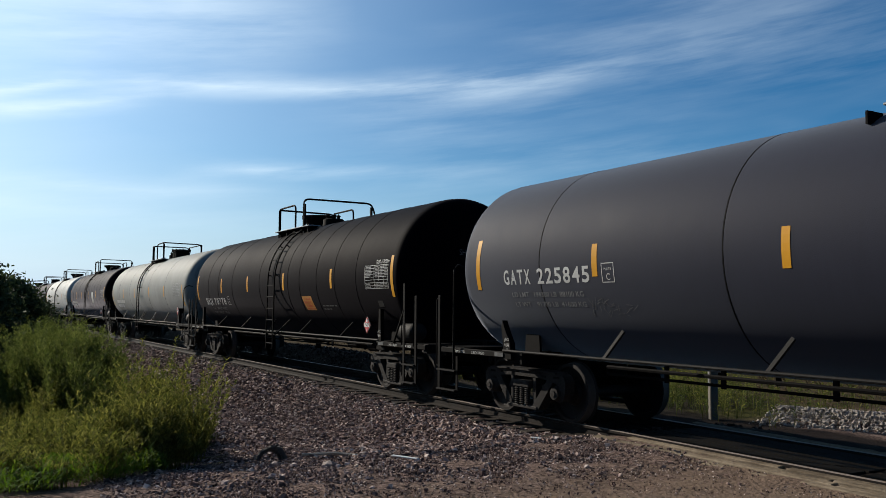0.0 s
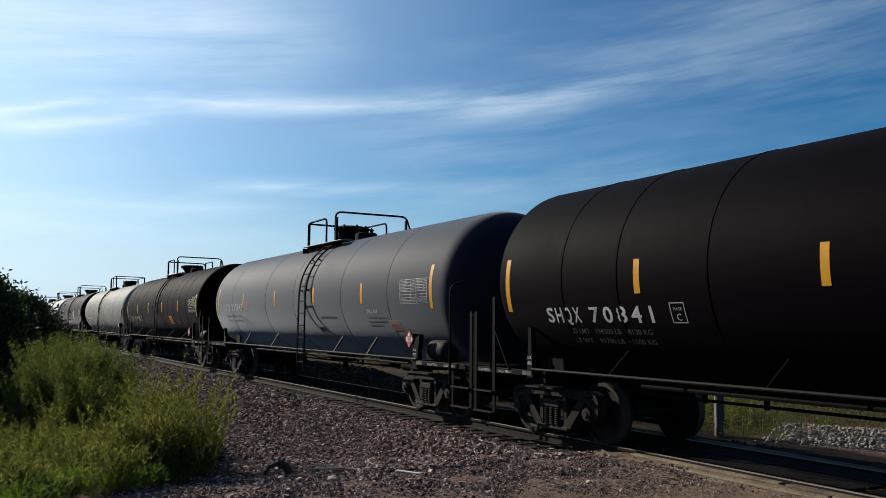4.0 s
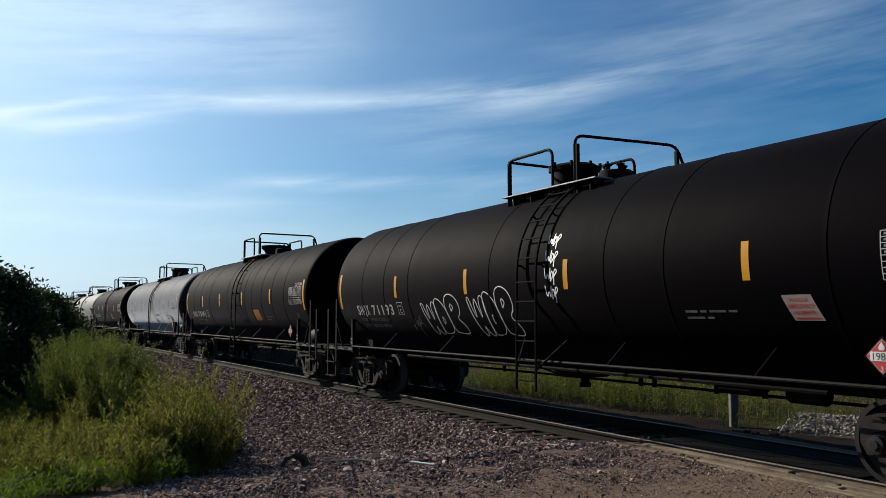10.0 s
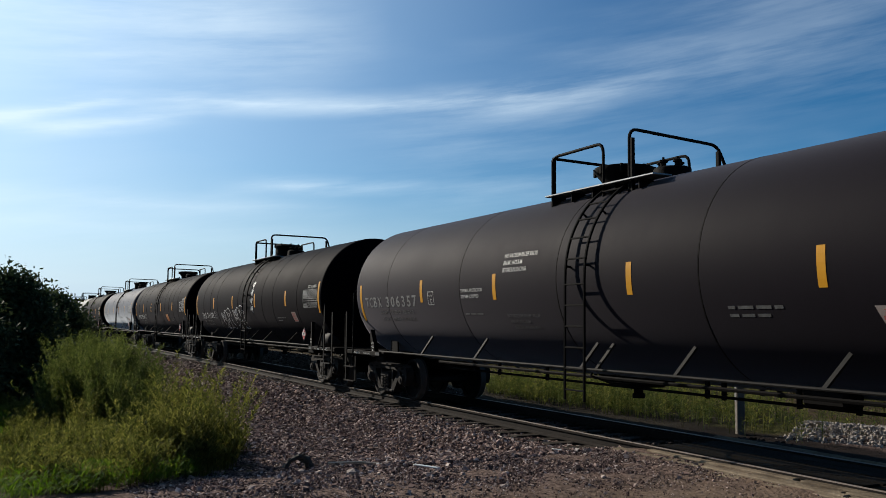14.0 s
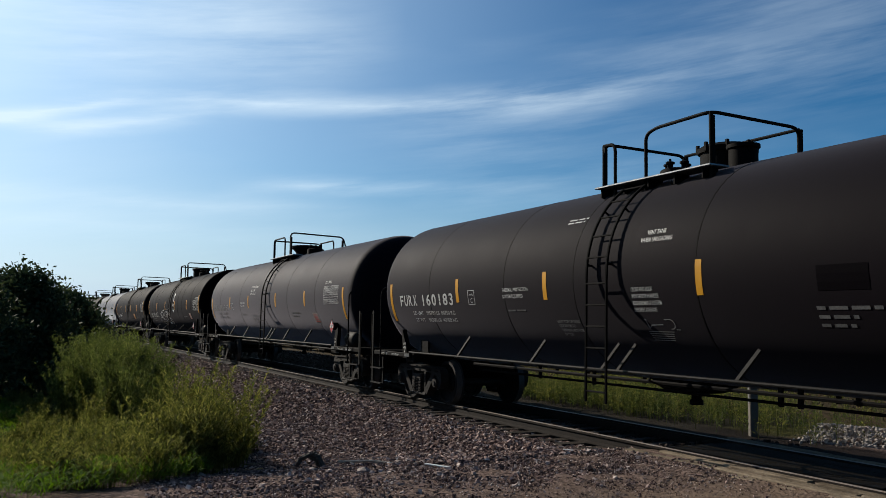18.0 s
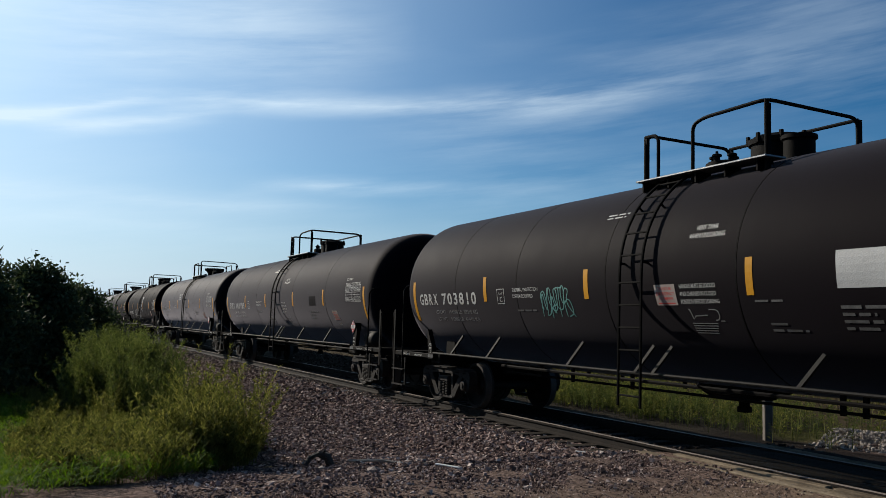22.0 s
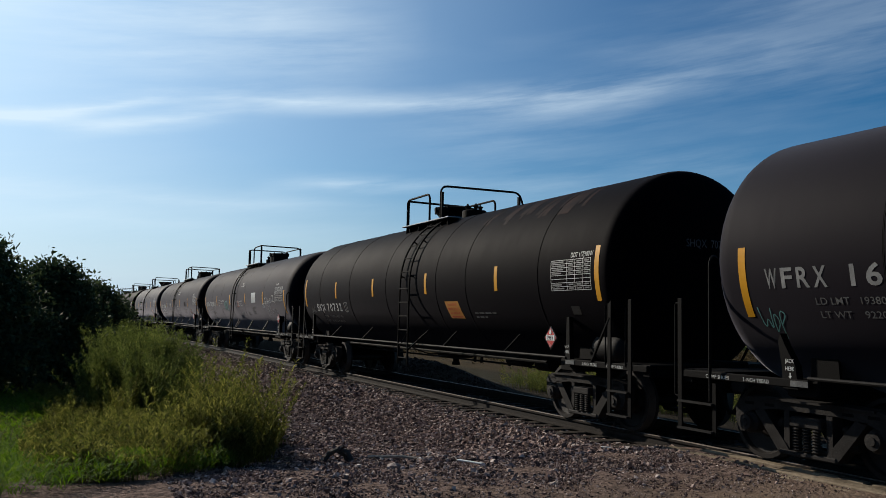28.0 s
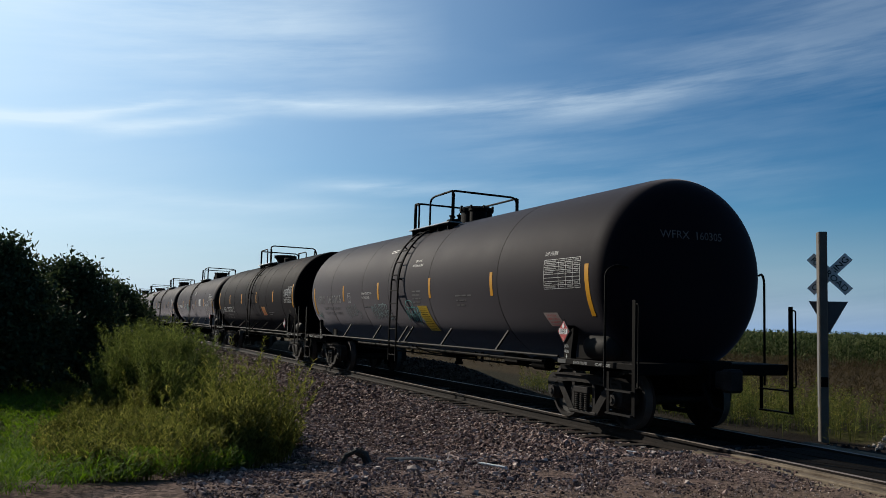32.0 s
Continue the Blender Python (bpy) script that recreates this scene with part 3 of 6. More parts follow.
# ---- tank cars ----
def build_truck(car, x):
    """A two-axle freight truck with cast side frames, coil springs and rolling wheelsets."""
    truck = new("truck")
    truck.parent = car
    truck.location = (x, 0, 0)
    tagged(truck, "dusty cast steel two-axle freight truck")
    half = [(-1.02, 0.34), (-1.09, 0.46), (-1.10, 0.64), (-1.04, 0.73), (-0.92, 0.765), (-0.42, 0.78)]
    under = [(0.95, 0.34), (0.94, 0.57), (0.80, 0.615), (0.40, 0.66)]
    top = half + [(-a, b) for a, b in half[::-1]] + under + [(-a, b) for a, b in under[::-1]]
    for s in (-1, 1):
        y = 0.99 * s
        bm = bmesh.new()
        plate(bm, top, y - 0.09, y + 0.09)
        plate(bm, [(-0.90, 0.772), (-0.42, 0.786), (0.42, 0.786), (0.90, 0.772), (0.90, 0.748), (0.42, 0.760), (-0.42, 0.760), (-0.90, 0.748)], y - 0.13, y + 0.13)
        for a in (-1, 1):
            plate(bm, [(a * 0.80, 0.63), (a * 0.64, 0.64), (a * 0.30, 0.26), (a * 0.22, 0.15), (a * 0.40, 0.15)][::a], y - 0.09, y + 0.09)
            box(bm, min(a * 0.26, a * 0.34), max(a * 0.26, a * 0.34), y - 0.08, y + 0.08, 0.22, 0.68)
        box(bm, -0.40, 0.40, y - 0.11, y + 0.11, 0.145, 0.205, 0.015)
        part("side_frame", bm, "cast_steel", truck)
        # slots are not cut: black plates on the face give their inner shade
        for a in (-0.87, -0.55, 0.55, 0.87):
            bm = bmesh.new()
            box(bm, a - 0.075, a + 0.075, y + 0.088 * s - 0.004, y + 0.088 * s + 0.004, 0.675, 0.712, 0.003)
            part("casting_hole", bm, "frame_black", truck, "thin black plate for the shade in a casting slot")
        bm = bmesh.new()
        box(bm, -0.22, 0.22, y - 0.14, y + 0.14, 0.48, 0.60, 0.02)
        part("bolster_end", bm, "cast_steel", truck)
        for sx in (-0.135, 0.0, 0.135):
            bm = bmesh.new()
            turns = [(0.215 + 0.265 * i / 16, 0.058 if i % 2 else 0.036) for i in range(17)]
            lathe(bm, turns, 10, "Z", (sx, y + 0.09 * s, 0))
            part("spring", bm, "cast_steel", truck)
        for ax in (-0.889, 0.889):
            bm = bmesh.new()
            lathe(bm, [(y - 0.06 * s, 0.135), (y + 0.06 * s, 0.135), (y + 0.10 * s, 0.10), (y + 0.15 * s, 0.095), (y + 0.155 * s, 0.05), (y + 0.17 * s, 0.045)], 16, "Y", (ax, 0, WHEEL_R))
            part("bearing_cap", bm, "cast_steel", truck, "greasy round axle bearing cap", True)
            bm = bmesh.new()
            lean = 0.17 if ax > 0 else -0.17
            box(bm, -0.045, 0.045, y - 0.02, y + 0.12, -0.15, 0.15, 0.02, Matrix.Translation((ax - 2.3 * lean, 0, 0.42)) @ Matrix.Rotation(-lean * 3.2, 4, "Y"))
            part("brake_shoe", bm, "cast_steel", truck)
    bm = bmesh.new()
    box(bm, -0.2, 0.2, -0.9, 0.9, 0.45, 0.72, 0.03)
    part("truck_bolster", bm, "frame_black", truck)
    for ax in (-0.889, 0.889):
        bm = bmesh.new()
        half = [(0.0, 0.085), (0.60, 0.085), (0.64, 0.15), (0.66, 0.19), (0.69, 0.20), (0.695, 0.38), (0.66, 0.40), (0.66, 0.482), (0.675, 0.486), (0.70, 0.465), (0.715, WHEEL_R), (0.83, WHEEL_R - 0.005), (0.832, 0.40), (0.78, 0.38), (0.74, 0.20), (0.80, 0.17), (0.82, 0.09), (0.95, 0.08)]
        lathe(bm, [(-u, r) for u, r in half[::-1]] + half[1:], 32, "Y")
        ws = part("wheelset", bm, "wheel_steel", truck, "steel wheel pair on an axle with bright worn treads", True)
        ws.data.materials.append(MATS["tread_steel"])
        for p in ws.data.polygons:
            if math.hypot(p.center.x, p.center.z) > 0.44 and abs(p.center.y) > 0.69:
                p.material_index = 1
        ws.location = (ax, 0, WHEEL_R)
    return truck


def shell_profile(half, head=0.48, bands=(), power=2.7, rear=None, rear_head=None):
    """Half outline of the tank: straight shell with girth welds, domed heads."""
    pts = []
    for i in range(15):
        a = math.pi / 2 * i / 14
        c, q = math.cos(a), 2.0 / power
        pts.append((-half - head * c ** q if i < 14 else -half, SHELL[0] * math.sin(a) ** q if i else 0.0))
    for b in sorted(bands):
        pts += [(b - 0.05, SHELL[0]), (b - 0.012, SHELL[0] - 0.0005), (b, SHELL[0] - 0.012), (b + 0.012, SHELL[0] - 0.0005), (b + 0.05, SHELL[0])]
    far, deep = rear or half, (rear_head or head) / head
    return pts + [(far + (-half - x) * deep, r) for x, r in pts[14::-1]]


LOOKS = {
    "welded": dict(half=8.1, radius=1.542, rear=8.12, rear_head=0.70, bands=(-6.0, -3.05, -1.0, 1.6, 4.9), stripes=(-7.93, -4.78, -1.78, 1.65, 4.7, 7.94), ladder=-0.30, braces=(-4.80, -2.25, 2.2, 4.76), truck=7.15, placard=(7.2, 1.55)),
    "tagged": dict(half=8.1, radius=1.542, rear=8.12, rear_head=0.80, bands=(-6.0, -3.69, -1.19, 1.35, 4.9), stripes=(-7.93, -4.8, -1.67, 1.55, 4.7, 7.9), ladder=-0.5, braces=(-6.2, -4.76, -2.2, 2.2, 4.76), truck=7.06, placard=(7.17, 1.55)),
    "grey": dict(half=8.0, rear=7.86, rear_head=0.70, radius=1.535, bands=(-6.0, -2.5, -0.08, 3.2, 5.7), stripes=(-7.7, -4.74, -1.65, 1.41, 4.38, 7.6), ladder=0.86, rail=0.52, braces=(-4.6, -1.95, 2.76, 4.65), truck=6.8, reservoir=-0.38, placard=(6.70, 1.46)),
    "warned": dict(half=8.19, head=0.36, power=3.3, rear=8.2, rear_head=0.6, bands=(-6.5, -3.2, -0.1, 2.9, 5.6), stripes=(-8.02, -4.81, -1.95, 1.60, 4.66, 7.9), ladder=0.5, rail=0.18, braces=(-4.88, -2.72, 2.4, 4.6), truck=7.15, placard=(7.0, 1.58)),
    "sprayed": dict(half=7.95, rear=7.80, head=0.34, rear_head=0.22, power=3.1, radius=1.595, bands=(), ribs=(-6.5, -5.3, -4.1, -0.9, 2.2, 3.4, 5.8), stripes=(-7.83, -4.67, -1.69, 1.33, 4.75, 7.70), ladder=0.42, braces=(), truck=6.95, placard=(6.33, 1.38)),
    "jacketed": dict(half=7.92, rear=7.52, head=0.34, rear_head=0.45, power=3.1, radius=1.59, bands=(), ribs=(-6.4, -5.2, -3.6, -0.9, 1.45, 2.3, 3.45, 4.55, 5.75), stripes=(-7.78, -4.79, -2.01, 1.12, 4.37, 7.50), ladder=0.42, braces=(), truck=6.95, placard=(6.22, 1.38)),
    "rusty": dict(half=7.98, rear=7.88, head=0.34, rear_head=0.38, power=3.1, bands=(), ribs=(-6.3, -3.6, -0.9, 2.0, 3.4, 6.1), stripes=(-7.80, -4.76, -1.78, 1.49, 4.66, 7.80), radius=1.605, ladder=0.55, rail=-0.03, braces=(), truck=6.95, placard=(6.4, 1.38)),
}
LOOKS["ending"] = dict(LOOKS["welded"], radius=1.575, rear=8.02, placard=(7.17, 1.49), stripes=(-7.88, -4.76, -1.76, 1.65, 4.66, 7.91))
JACKETED = ("jacketed", "sprayed", "rusty")


def build_tank(car, look_kind, paint, railing):
    k = LOOKS[look_kind]
    bm = bmesh.new()
    lathe(bm, shell_profile(k["half"], k.get("head", 0.48), k["bands"], k.get("power", 2.7), k.get("rear"), k.get("rear_head")), 64, "X", (0, 0, TANK_Z))
    if look_kind in JACKETED:
        # the jacket's front head is cut back towards its foot
        for v in bm.verts:
            low = (TANK_Z - v.co.z) / SHELL[0]
            if v.co.x < -k["half"] - 0.01 and low > 0:
                v.co.x = min(-k["half"] + 0.02, v.co.x + 0.26 * low ** 1.4)
    part("tank", bm, paint, car, "", True)
    for b in k["bands"]:
        bm = bmesh.new()
        lathe(bm, [(b - 0.006, SHELL[0] - 0.02), (b - 0.006, SHELL[0] + 0.002), (b + 0.006, SHELL[0] + 0.002), (b + 0.006, SHELL[0] - 0.02)], 64, "X", (0, 0, TANK_Z))
        part("weld_seam", bm, "frame_black", car)
    if look_kind in JACKETED:
        for b in k["ribs"]:
            bm = bmesh.new()
            lathe(bm, [(b - 0.034, SHELL[0] - 0.02), (b - 0.022, SHELL[0] + 0.007), (b + 0.022, SHELL[0] + 0.007), (b + 0.034, SHELL[0] - 0.02)], 64, "X", (0, 0, TANK_Z))
            part("jacket_band", bm, paint, car, "", True)
    for i, x in enumerate(k["stripes"]):
        end = i in (0, 5)
        top = {"welded": 0.12, "ending": 0.12, "tagged": 0.12, "warned": 0.15, "grey": 0.45 if end else 0.21}.get(look_kind, 0.36 if end else 0.19)
        bm = bmesh.new()
        decal(bm, x - 0.055, x + 0.055, top - (0.84 if end else 0.45), top, 0.0035)
        part("reflective_stripe", bm, "stripe_yellow", car, "yellow reflective stripe")
    # ladder: two bent stringers and rungs that stand off the shell
    xl = k["ladder"]
    wl = 0.27 if look_kind in JACKETED else 0.235
    for s in (-wl, wl):
        bm = bmesh.new()
        arc = [on_tank(xl + s, h, 0.085) for h in np.linspace(1.95, 0.1, 16)]
        pipe(bm, arc + [(xl + s, -SHELL[0] - 0.09, 2.35), (xl + s, -SHELL[0] - 0.10, 0.62)], 0.022, 6)
        part("ladder_stringer", bm, "frame_black", car, "", True)
    spots = [on_tank(0, h, 0.085) for h in np.arange(1.8, 0.1, -0.31)] + [(0, -SHELL[0] - 0.097, z) for z in np.arange(2.32, 0.6, -0.31)]
    for p in spots:
        bm = bmesh.new()
        rod(bm, (xl - wl, p[1], p[2]), (xl + wl, p[1], p[2]), 0.014, 6)
        part("rung", bm, "frame_black", car)
    for s in (-wl, wl):
        for h in (0.15, 1.0):
            bm = bmesh.new()
            rod(bm, on_tank(xl + s, h, 0.0), on_tank(xl + s, h, 0.10), 0.018, 6)
            part("ladder_bracket", bm, "frame_black", car)
        if look_kind in JACKETED:
            bm = bmesh.new()
            pipe(bm, [(xl + s, -SHELL[0] - 0.097, 0.95), (xl + s + math.copysign(0.32, s), -1.30, 1.42)], 0.02, 6)
            part("ladder_brace", bm, "frame_black", car)
    # top fittings
    zt = TANK_Z + SHELL[0]
    sh = k.get("rail", 0.0)
    mx = -0.62 + sh if railing == "split" else 0.55
    drum, tall = (0.42, 0.48) if look_kind in ("grey", "sprayed") else (0.38, 0.40) if railing == "joined" else (0.40, 0.36)
    bm = bmesh.new()
    bowl = look_kind in ("jacketed", "rusty", "warned")
    if bowl:
        # low bowl-shaped housing under a wide flat lid
        lathe(bm, [(zt - 0.12, 0.34), (zt + 0.12, 0.36), (zt + tall - 0.12, 0.46), (zt + tall - 0.06, 0.50), (zt + tall, 0.50), (zt + tall + 0.02, 0.42), (zt + tall + 0.03, 0.0)], 24, "Z", (mx, 0.1, 0))
    else:
        lathe(bm, [(zt - 0.12, drum), (zt + tall - 0.13, drum), (zt + tall - 0.13, drum + 0.035), (zt + tall - 0.06, drum + 0.045), (zt + tall - 0.04, drum), (zt + tall - 0.01, drum - 0.04), (zt + tall, 0.0)], 24, "Z", (mx, 0.1, 0))
    manway = part("manway", bm, "frame_black", car, "black round manway housing with a lid", True)
    lid_r = 0.49 if bowl else drum + 0.03
    if railing == "joined":
        bm = bmesh.new()
        lathe(bm, [(zt - 0.1, 0.20), (zt + 0.22, 0.20), (zt + 0.24, 0.23), (zt + 0.29, 0.23), (zt + 0.30, 0.0)], 16, "Z", (mx + 0.50, -0.1, 0))
        part("relief_valve", bm, "frame_black", manway, "", True)
    for j in range(8):
        bm = bmesh.new()
        a = 2 * math.pi * j / 8
        c, s = mx + lid_r * math.cos(a), 0.1 + lid_r * math.sin(a)
        box(bm, c - 0.025, c + 0.025, s - 0.025, s + 0.025, zt + tall - 0.13, zt + tall + 0.01, 0.008)
        part("lid_bolt", bm, "frame_black", manway)
    bm = bmesh.new()
    vx = mx + 1.2 if railing == "split" else mx - 0.95
    lathe(bm, [(zt - 0.08, 0.30), (zt + 0.16, 0.29), (zt + 0.18, 0.26), (zt + 0.2, 0.0)], 16, "Z", (vx, 0.05, 0))
    valve = part("valve_housing", bm, "frame_black", car, "", True)
    for dx, dy in ((-0.16, -0.08), (0.0, -0.18), (0.17, -0.05), (0.02, 0.14)):
        bm = bmesh.new()
        lathe(bm, [(zt + 0.17, 0.045), (zt + 0.24, 0.045), (zt + 0.25, 0.07), (zt + 0.28, 0.07), (zt + 0.30, 0.02), (zt + 0.33, 0.02)], 8, "Z", (vx + dx, 0.05 + dy, 0))
        part("valve", bm, "frame_black", valve)
    for y0, y1 in ((-0.98, -0.62), (0.62, 0.98)):
        bm = bmesh.new()
        box(bm, (-1.4 if railing == "split" else -1.2) + sh, 1.3 + sh, y0, y1, zt - 0.115, zt - 0.088, 0.006)
        walk_ob = part("walkway", bm, "galvanised" if y0 < 0 else "frame_black", car, "grey grating walkway")
        for x in np.arange(-1.1, 1.2, 0.55):
            bm = bmesh.new()
            box(bm, x - 0.012, x + 0.012, y0 + 0.06, y1 - 0.02, zt - 0.26, zt - 0.116)
            part("walkway_support", bm, "frame_black", walk_ob)
    zr = 4.55 if railing == "split" else 4.61
    up = SHELL[0] - 1.554
    back = 0.7 if look_kind == "warned" else 1.1
    if railing == "split":
        loops = [
            [(-1.32, -0.87, 3.70), (-1.32, -0.87, zr + 0.02), (0.04, -0.87, zr + 0.02), (0.04, -0.87, 3.72)],
            [(-1.32, -0.87, zr), (-1.32, 0.87, zr - 0.02), (-1.32, 0.87, 3.72)],
            [(0.66, -0.87, 3.66), (0.66, -0.87, zr + 0.13), (back - 0.15, 1.05, zr + 0.09), (back, 1.15, 4.1), (back, 1.02, 3.72)],
            [(-1.32, 0.87, zr), (0.1, 0.87, zr), (0.1, 0.87, 3.8)],
            [(back, 0.90, 3.74), (back, 0.90, 4.16), (back + 0.65, 0.90, 4.16), (back + 0.65, 0.90, 3.74)],
        ]
    else:
        loops = [
            [(-1.12, -0.85, 3.72), (-1.12, -0.85, zr), (-1.12, 0.85, zr - 0.02), (-1.12, 0.85, 3.72)],
            [(-0.84, -0.85, 3.74), (-0.84, -0.85, zr - 0.04), (-1.12, -0.85, zr - 0.03)],
            [(-0.12, -0.85, 3.74), (-0.12, -0.85, zr - 0.04), (0.1, -0.85, zr + 0.02), (1.2, -0.85, zr + 0.03), (1.2, 0.85, zr), (1.2, 0.85, 3.76)],
            [(1.2, -0.85, zr + 0.03), (1.2, -0.85, 3.72)],
            [(-1.12, 0.85, zr - 0.02), (1.2, 0.85, zr - 0.02)],
        ]
    for pts in loops:
        bm = bmesh.new()
        pipe(bm, rounded([(a + sh, b, c + up) for a, b, c in pts], 0.16), 0.026, 8)
        part("guard_rail", bm, "frame_black", car, "black tubular guard rail", True)
    posts = [(-1.32, -0.87), (0.70, -0.87), (-1.32, 0.87), (back - 0.1, 1.0)] if railing == "split" else [(-1.12, -0.85), (1.2, -0.85), (1.2, 0.85), (-1.12, 0.85)]
    for x, y in posts:
        bm = bmesh.new()
        x = x + sh
        box(bm, x - 0.03, x + 0.03, y - 0.012, y + 0.045, 3.66 + up, zr - 0.02 + up)
        part("guard_post", bm, "frame_black", car)


def build_underframe(car, look_kind):
    k = LOOKS[look_kind]
    # long pipe along both sides, with struts up to the shell
    for s in (-1, 1):
        bm = bmesh.new()
        pipe(bm, [(-7.0, 1.5 * s, 1.08), (7.0, 1.5 * s, 1.08)], 0.021, 8)
        part("side_pipe", bm, "pipe_grey", car, "grey-black side safety pipe", True)
        for x in k["braces"] + ((k["ladder"] - 0.06, k["ladder"] + 0.30) if k["braces"] and s < 0 and look_kind != "grey" else ()):
            bm = bmesh.new()
            box(bm, -0.026, 0.026, -0.016, 0.016, 0.0, 0.48, 0, Matrix.Translation((x, 1.5 * s, 1.07)) @ Matrix.Rotation(radians(22 * s), 4, "X") @ Matrix.Rotation(radians(29), 4, "Y"))
            part("pipe_strut", bm, "pipe_grey", car, "grey angled strut")
        if not k["braces"]:
            for x in (-5.2, -2.6, 2.4, 5.0):
                bm = bmesh.new()
                rod(bm, (x, 1.5 * s, 1.08), (x + 0.1, 1.12 * s, 1.5), 0.02, 6)
                part("pipe_strut", bm, "frame_black", car)
        bm = bmesh.new()
        pipe(bm, [(-5.6, 0.55 * s, 0.78), (5.9, 0.55 * s, 0.78)], 0.022, 6)
        part("brake_pipe", bm, "frame_black", car)
        bm = bmesh.new()
        pipe(bm, [(-5.2, 0.9 * s, 0.92), (5.5, 0.9 * s, 0.92)], 0.028, 6)
        part("brake_rod", bm, "frame_black", car)
        for x in (-4.4, -3.4, -1.8, 2.0, 2.3, 3.5, 4.3, 5.2):
            bm = bmesh.new()
            box(bm, x - 0.03, x + 0.03, 0.53 * s - 0.02, 0.53 * s + 0.02, 0.74, 1.3)
            part("hanger", bm, "frame_black", car)
    bm = bmesh.new()
    box(bm, 3.7, 4.3, -0.75, -0.4, 0.80, 1.02, 0.04)
    part("brake_valve_box", bm, "frame_black", car)
    bm = bmesh.new()
    lathe(bm, [(4.75, 0.0), (4.77, 0.12), (5.25, 0.12), (5.27, 0.0)], 14, "X", (0, -0.6, 0.85))
    part("brake_cylinder", bm, "frame_black", car, "", True)
    bm = bmesh.new()
    plate(bm, [(-0.75, 1.05), (-0.62, 0.86), (-0.30, 0.74), (0.22, 0.74), (0.55, 0.86), (0.70, 1.05)], -0.3, 0.3)
    skid = part("outlet_skid", bm, "frame_black", car)
    bm = bmesh.new()
    lathe(bm, [(0.56, 0.0), (0.565, 0.10), (0.63, 0.10), (0.65, 0.075), (0.78, 0.075)], 14, "Z", (-0.02, 0, 0))
    part("outlet_cap", bm, "frame_black", skid, "", True)
    bm = bmesh.new()
    pipe(bm, rounded([(0.30, -0.2, 0.86), (0.42, -0.9, 0.84), (0.50, -1.36, 0.98), (0.62, -1.42, 1.02)], 0.12), 0.016, 6)
    part("outlet_handle", bm, "pipe_grey", skid, "bent grey valve handle", True)
    for d in (-1, 1):
        xt = k["truck"] * d
        bm = bmesh.new()
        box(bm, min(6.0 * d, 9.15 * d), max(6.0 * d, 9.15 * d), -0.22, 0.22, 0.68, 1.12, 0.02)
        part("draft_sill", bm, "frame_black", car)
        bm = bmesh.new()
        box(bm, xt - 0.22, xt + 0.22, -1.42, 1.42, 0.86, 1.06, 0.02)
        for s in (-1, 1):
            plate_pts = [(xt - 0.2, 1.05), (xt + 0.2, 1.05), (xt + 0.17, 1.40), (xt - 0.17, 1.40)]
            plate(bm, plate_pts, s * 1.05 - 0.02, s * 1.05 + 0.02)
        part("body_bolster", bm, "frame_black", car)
        for s in (-1, 1):
            bm = bmesh.new()
            xj = xt + 0.1 * d + {("warned", -1): -0.15, ("sprayed", 1): 0.13}.get((look_kind, d), 0.0)
            if look_kind in JACKETED:
                plate(bm, [(xj - 0.08, 0.95), (xj + 0.08, 0.95), (xj + 0.05, 1.30), (xj + 0.035, 1.72), (xj - 0.035, 1.72), (xj - 0.05, 1.30)], s * 1.46 - 0.04, s * 1.46 + 0.04)
            else:
                plate(bm, [(xj - 0.105, 0.95), (xj + 0.105, 0.95), (xj + 0.10 + 0.03 * d, 1.20), (xj + 0.05 + 0.13 * d, 1.44), (xj + 0.02 + 0.16 * d, 1.56), (xj - 0.09 + 0.08 * d, 1.46), (xj - 0.10 + 0.02 * d, 1.20)], s * 1.44 - 0.05, s * 1.44 + 0.05)
            part("jacking_post", bm, "frame_black", car)
            bm = bmesh.new()
            box(bm, min(7.0 * d, 9.0 * d), max(7.0 * d, 9.0 * d), s * 1.47 - 0.03, s * 1.47 + 0.03, 0.965, 1.06, 0.01)
            sill = part("end_side_sill", bm, "frame_black", car)
            if s < 0:
                bm = bmesh.new()
                box(bm, 7.12 * d - 0.12, 7.12 * d + 0.12, -1.506, -1.501, 0.98, 1.045)
                part("stencil_plate", bm, "letter_dim", sill, "pale stencilled patch")
            # corner posts, grab irons and the step below
            y = s * 1.5
            if look_kind in JACKETED:
                inner, outer = (8.15 if d > 0 else 8.06), 8.63
                if look_kind == "sprayed" and d > 0:
                    inner, outer = 8.22, 8.83
                for a, top in ((inner, 2.22), (outer, 1.98)):
                    bm = bmesh.new()
                    box(bm, a * d - 0.04, a * d + 0.04, y - 0.012, y + 0.012, 0.30, top, 0.004)
                    part("corner_post", bm, "frame_black", car)
                    bm = bmesh.new()
                    rod(bm, (a * d - 0.1, y, 1.02), (a * d - 0.1, y, top - 0.12), 0.012, 6)
                    part("grab_iron", bm, "frame_black", car, "thin vertical grab iron")
                bm = bmesh.new()
                rod(bm, ((inner - 0.45) * d, y, 1.05), (inner * d, y, 1.72), 0.022, 6)
                part("post_brace", bm, "frame_black", car)
            else:
                inner, outer = 8.42, 9.04
                bm = bmesh.new()
                pipe(bm, rounded([(8.42 * d, s * 1.57, 0.70), (8.42 * d, s * 1.57, 2.42), (8.50 * d, s * 1.44, 2.52), (8.60 * d, s * 1.28, 2.48)], 0.1), 0.019, 6)
                part("grab_iron", bm, "frame_black", car, "tall thin hooked grab iron")
                bm = bmesh.new()
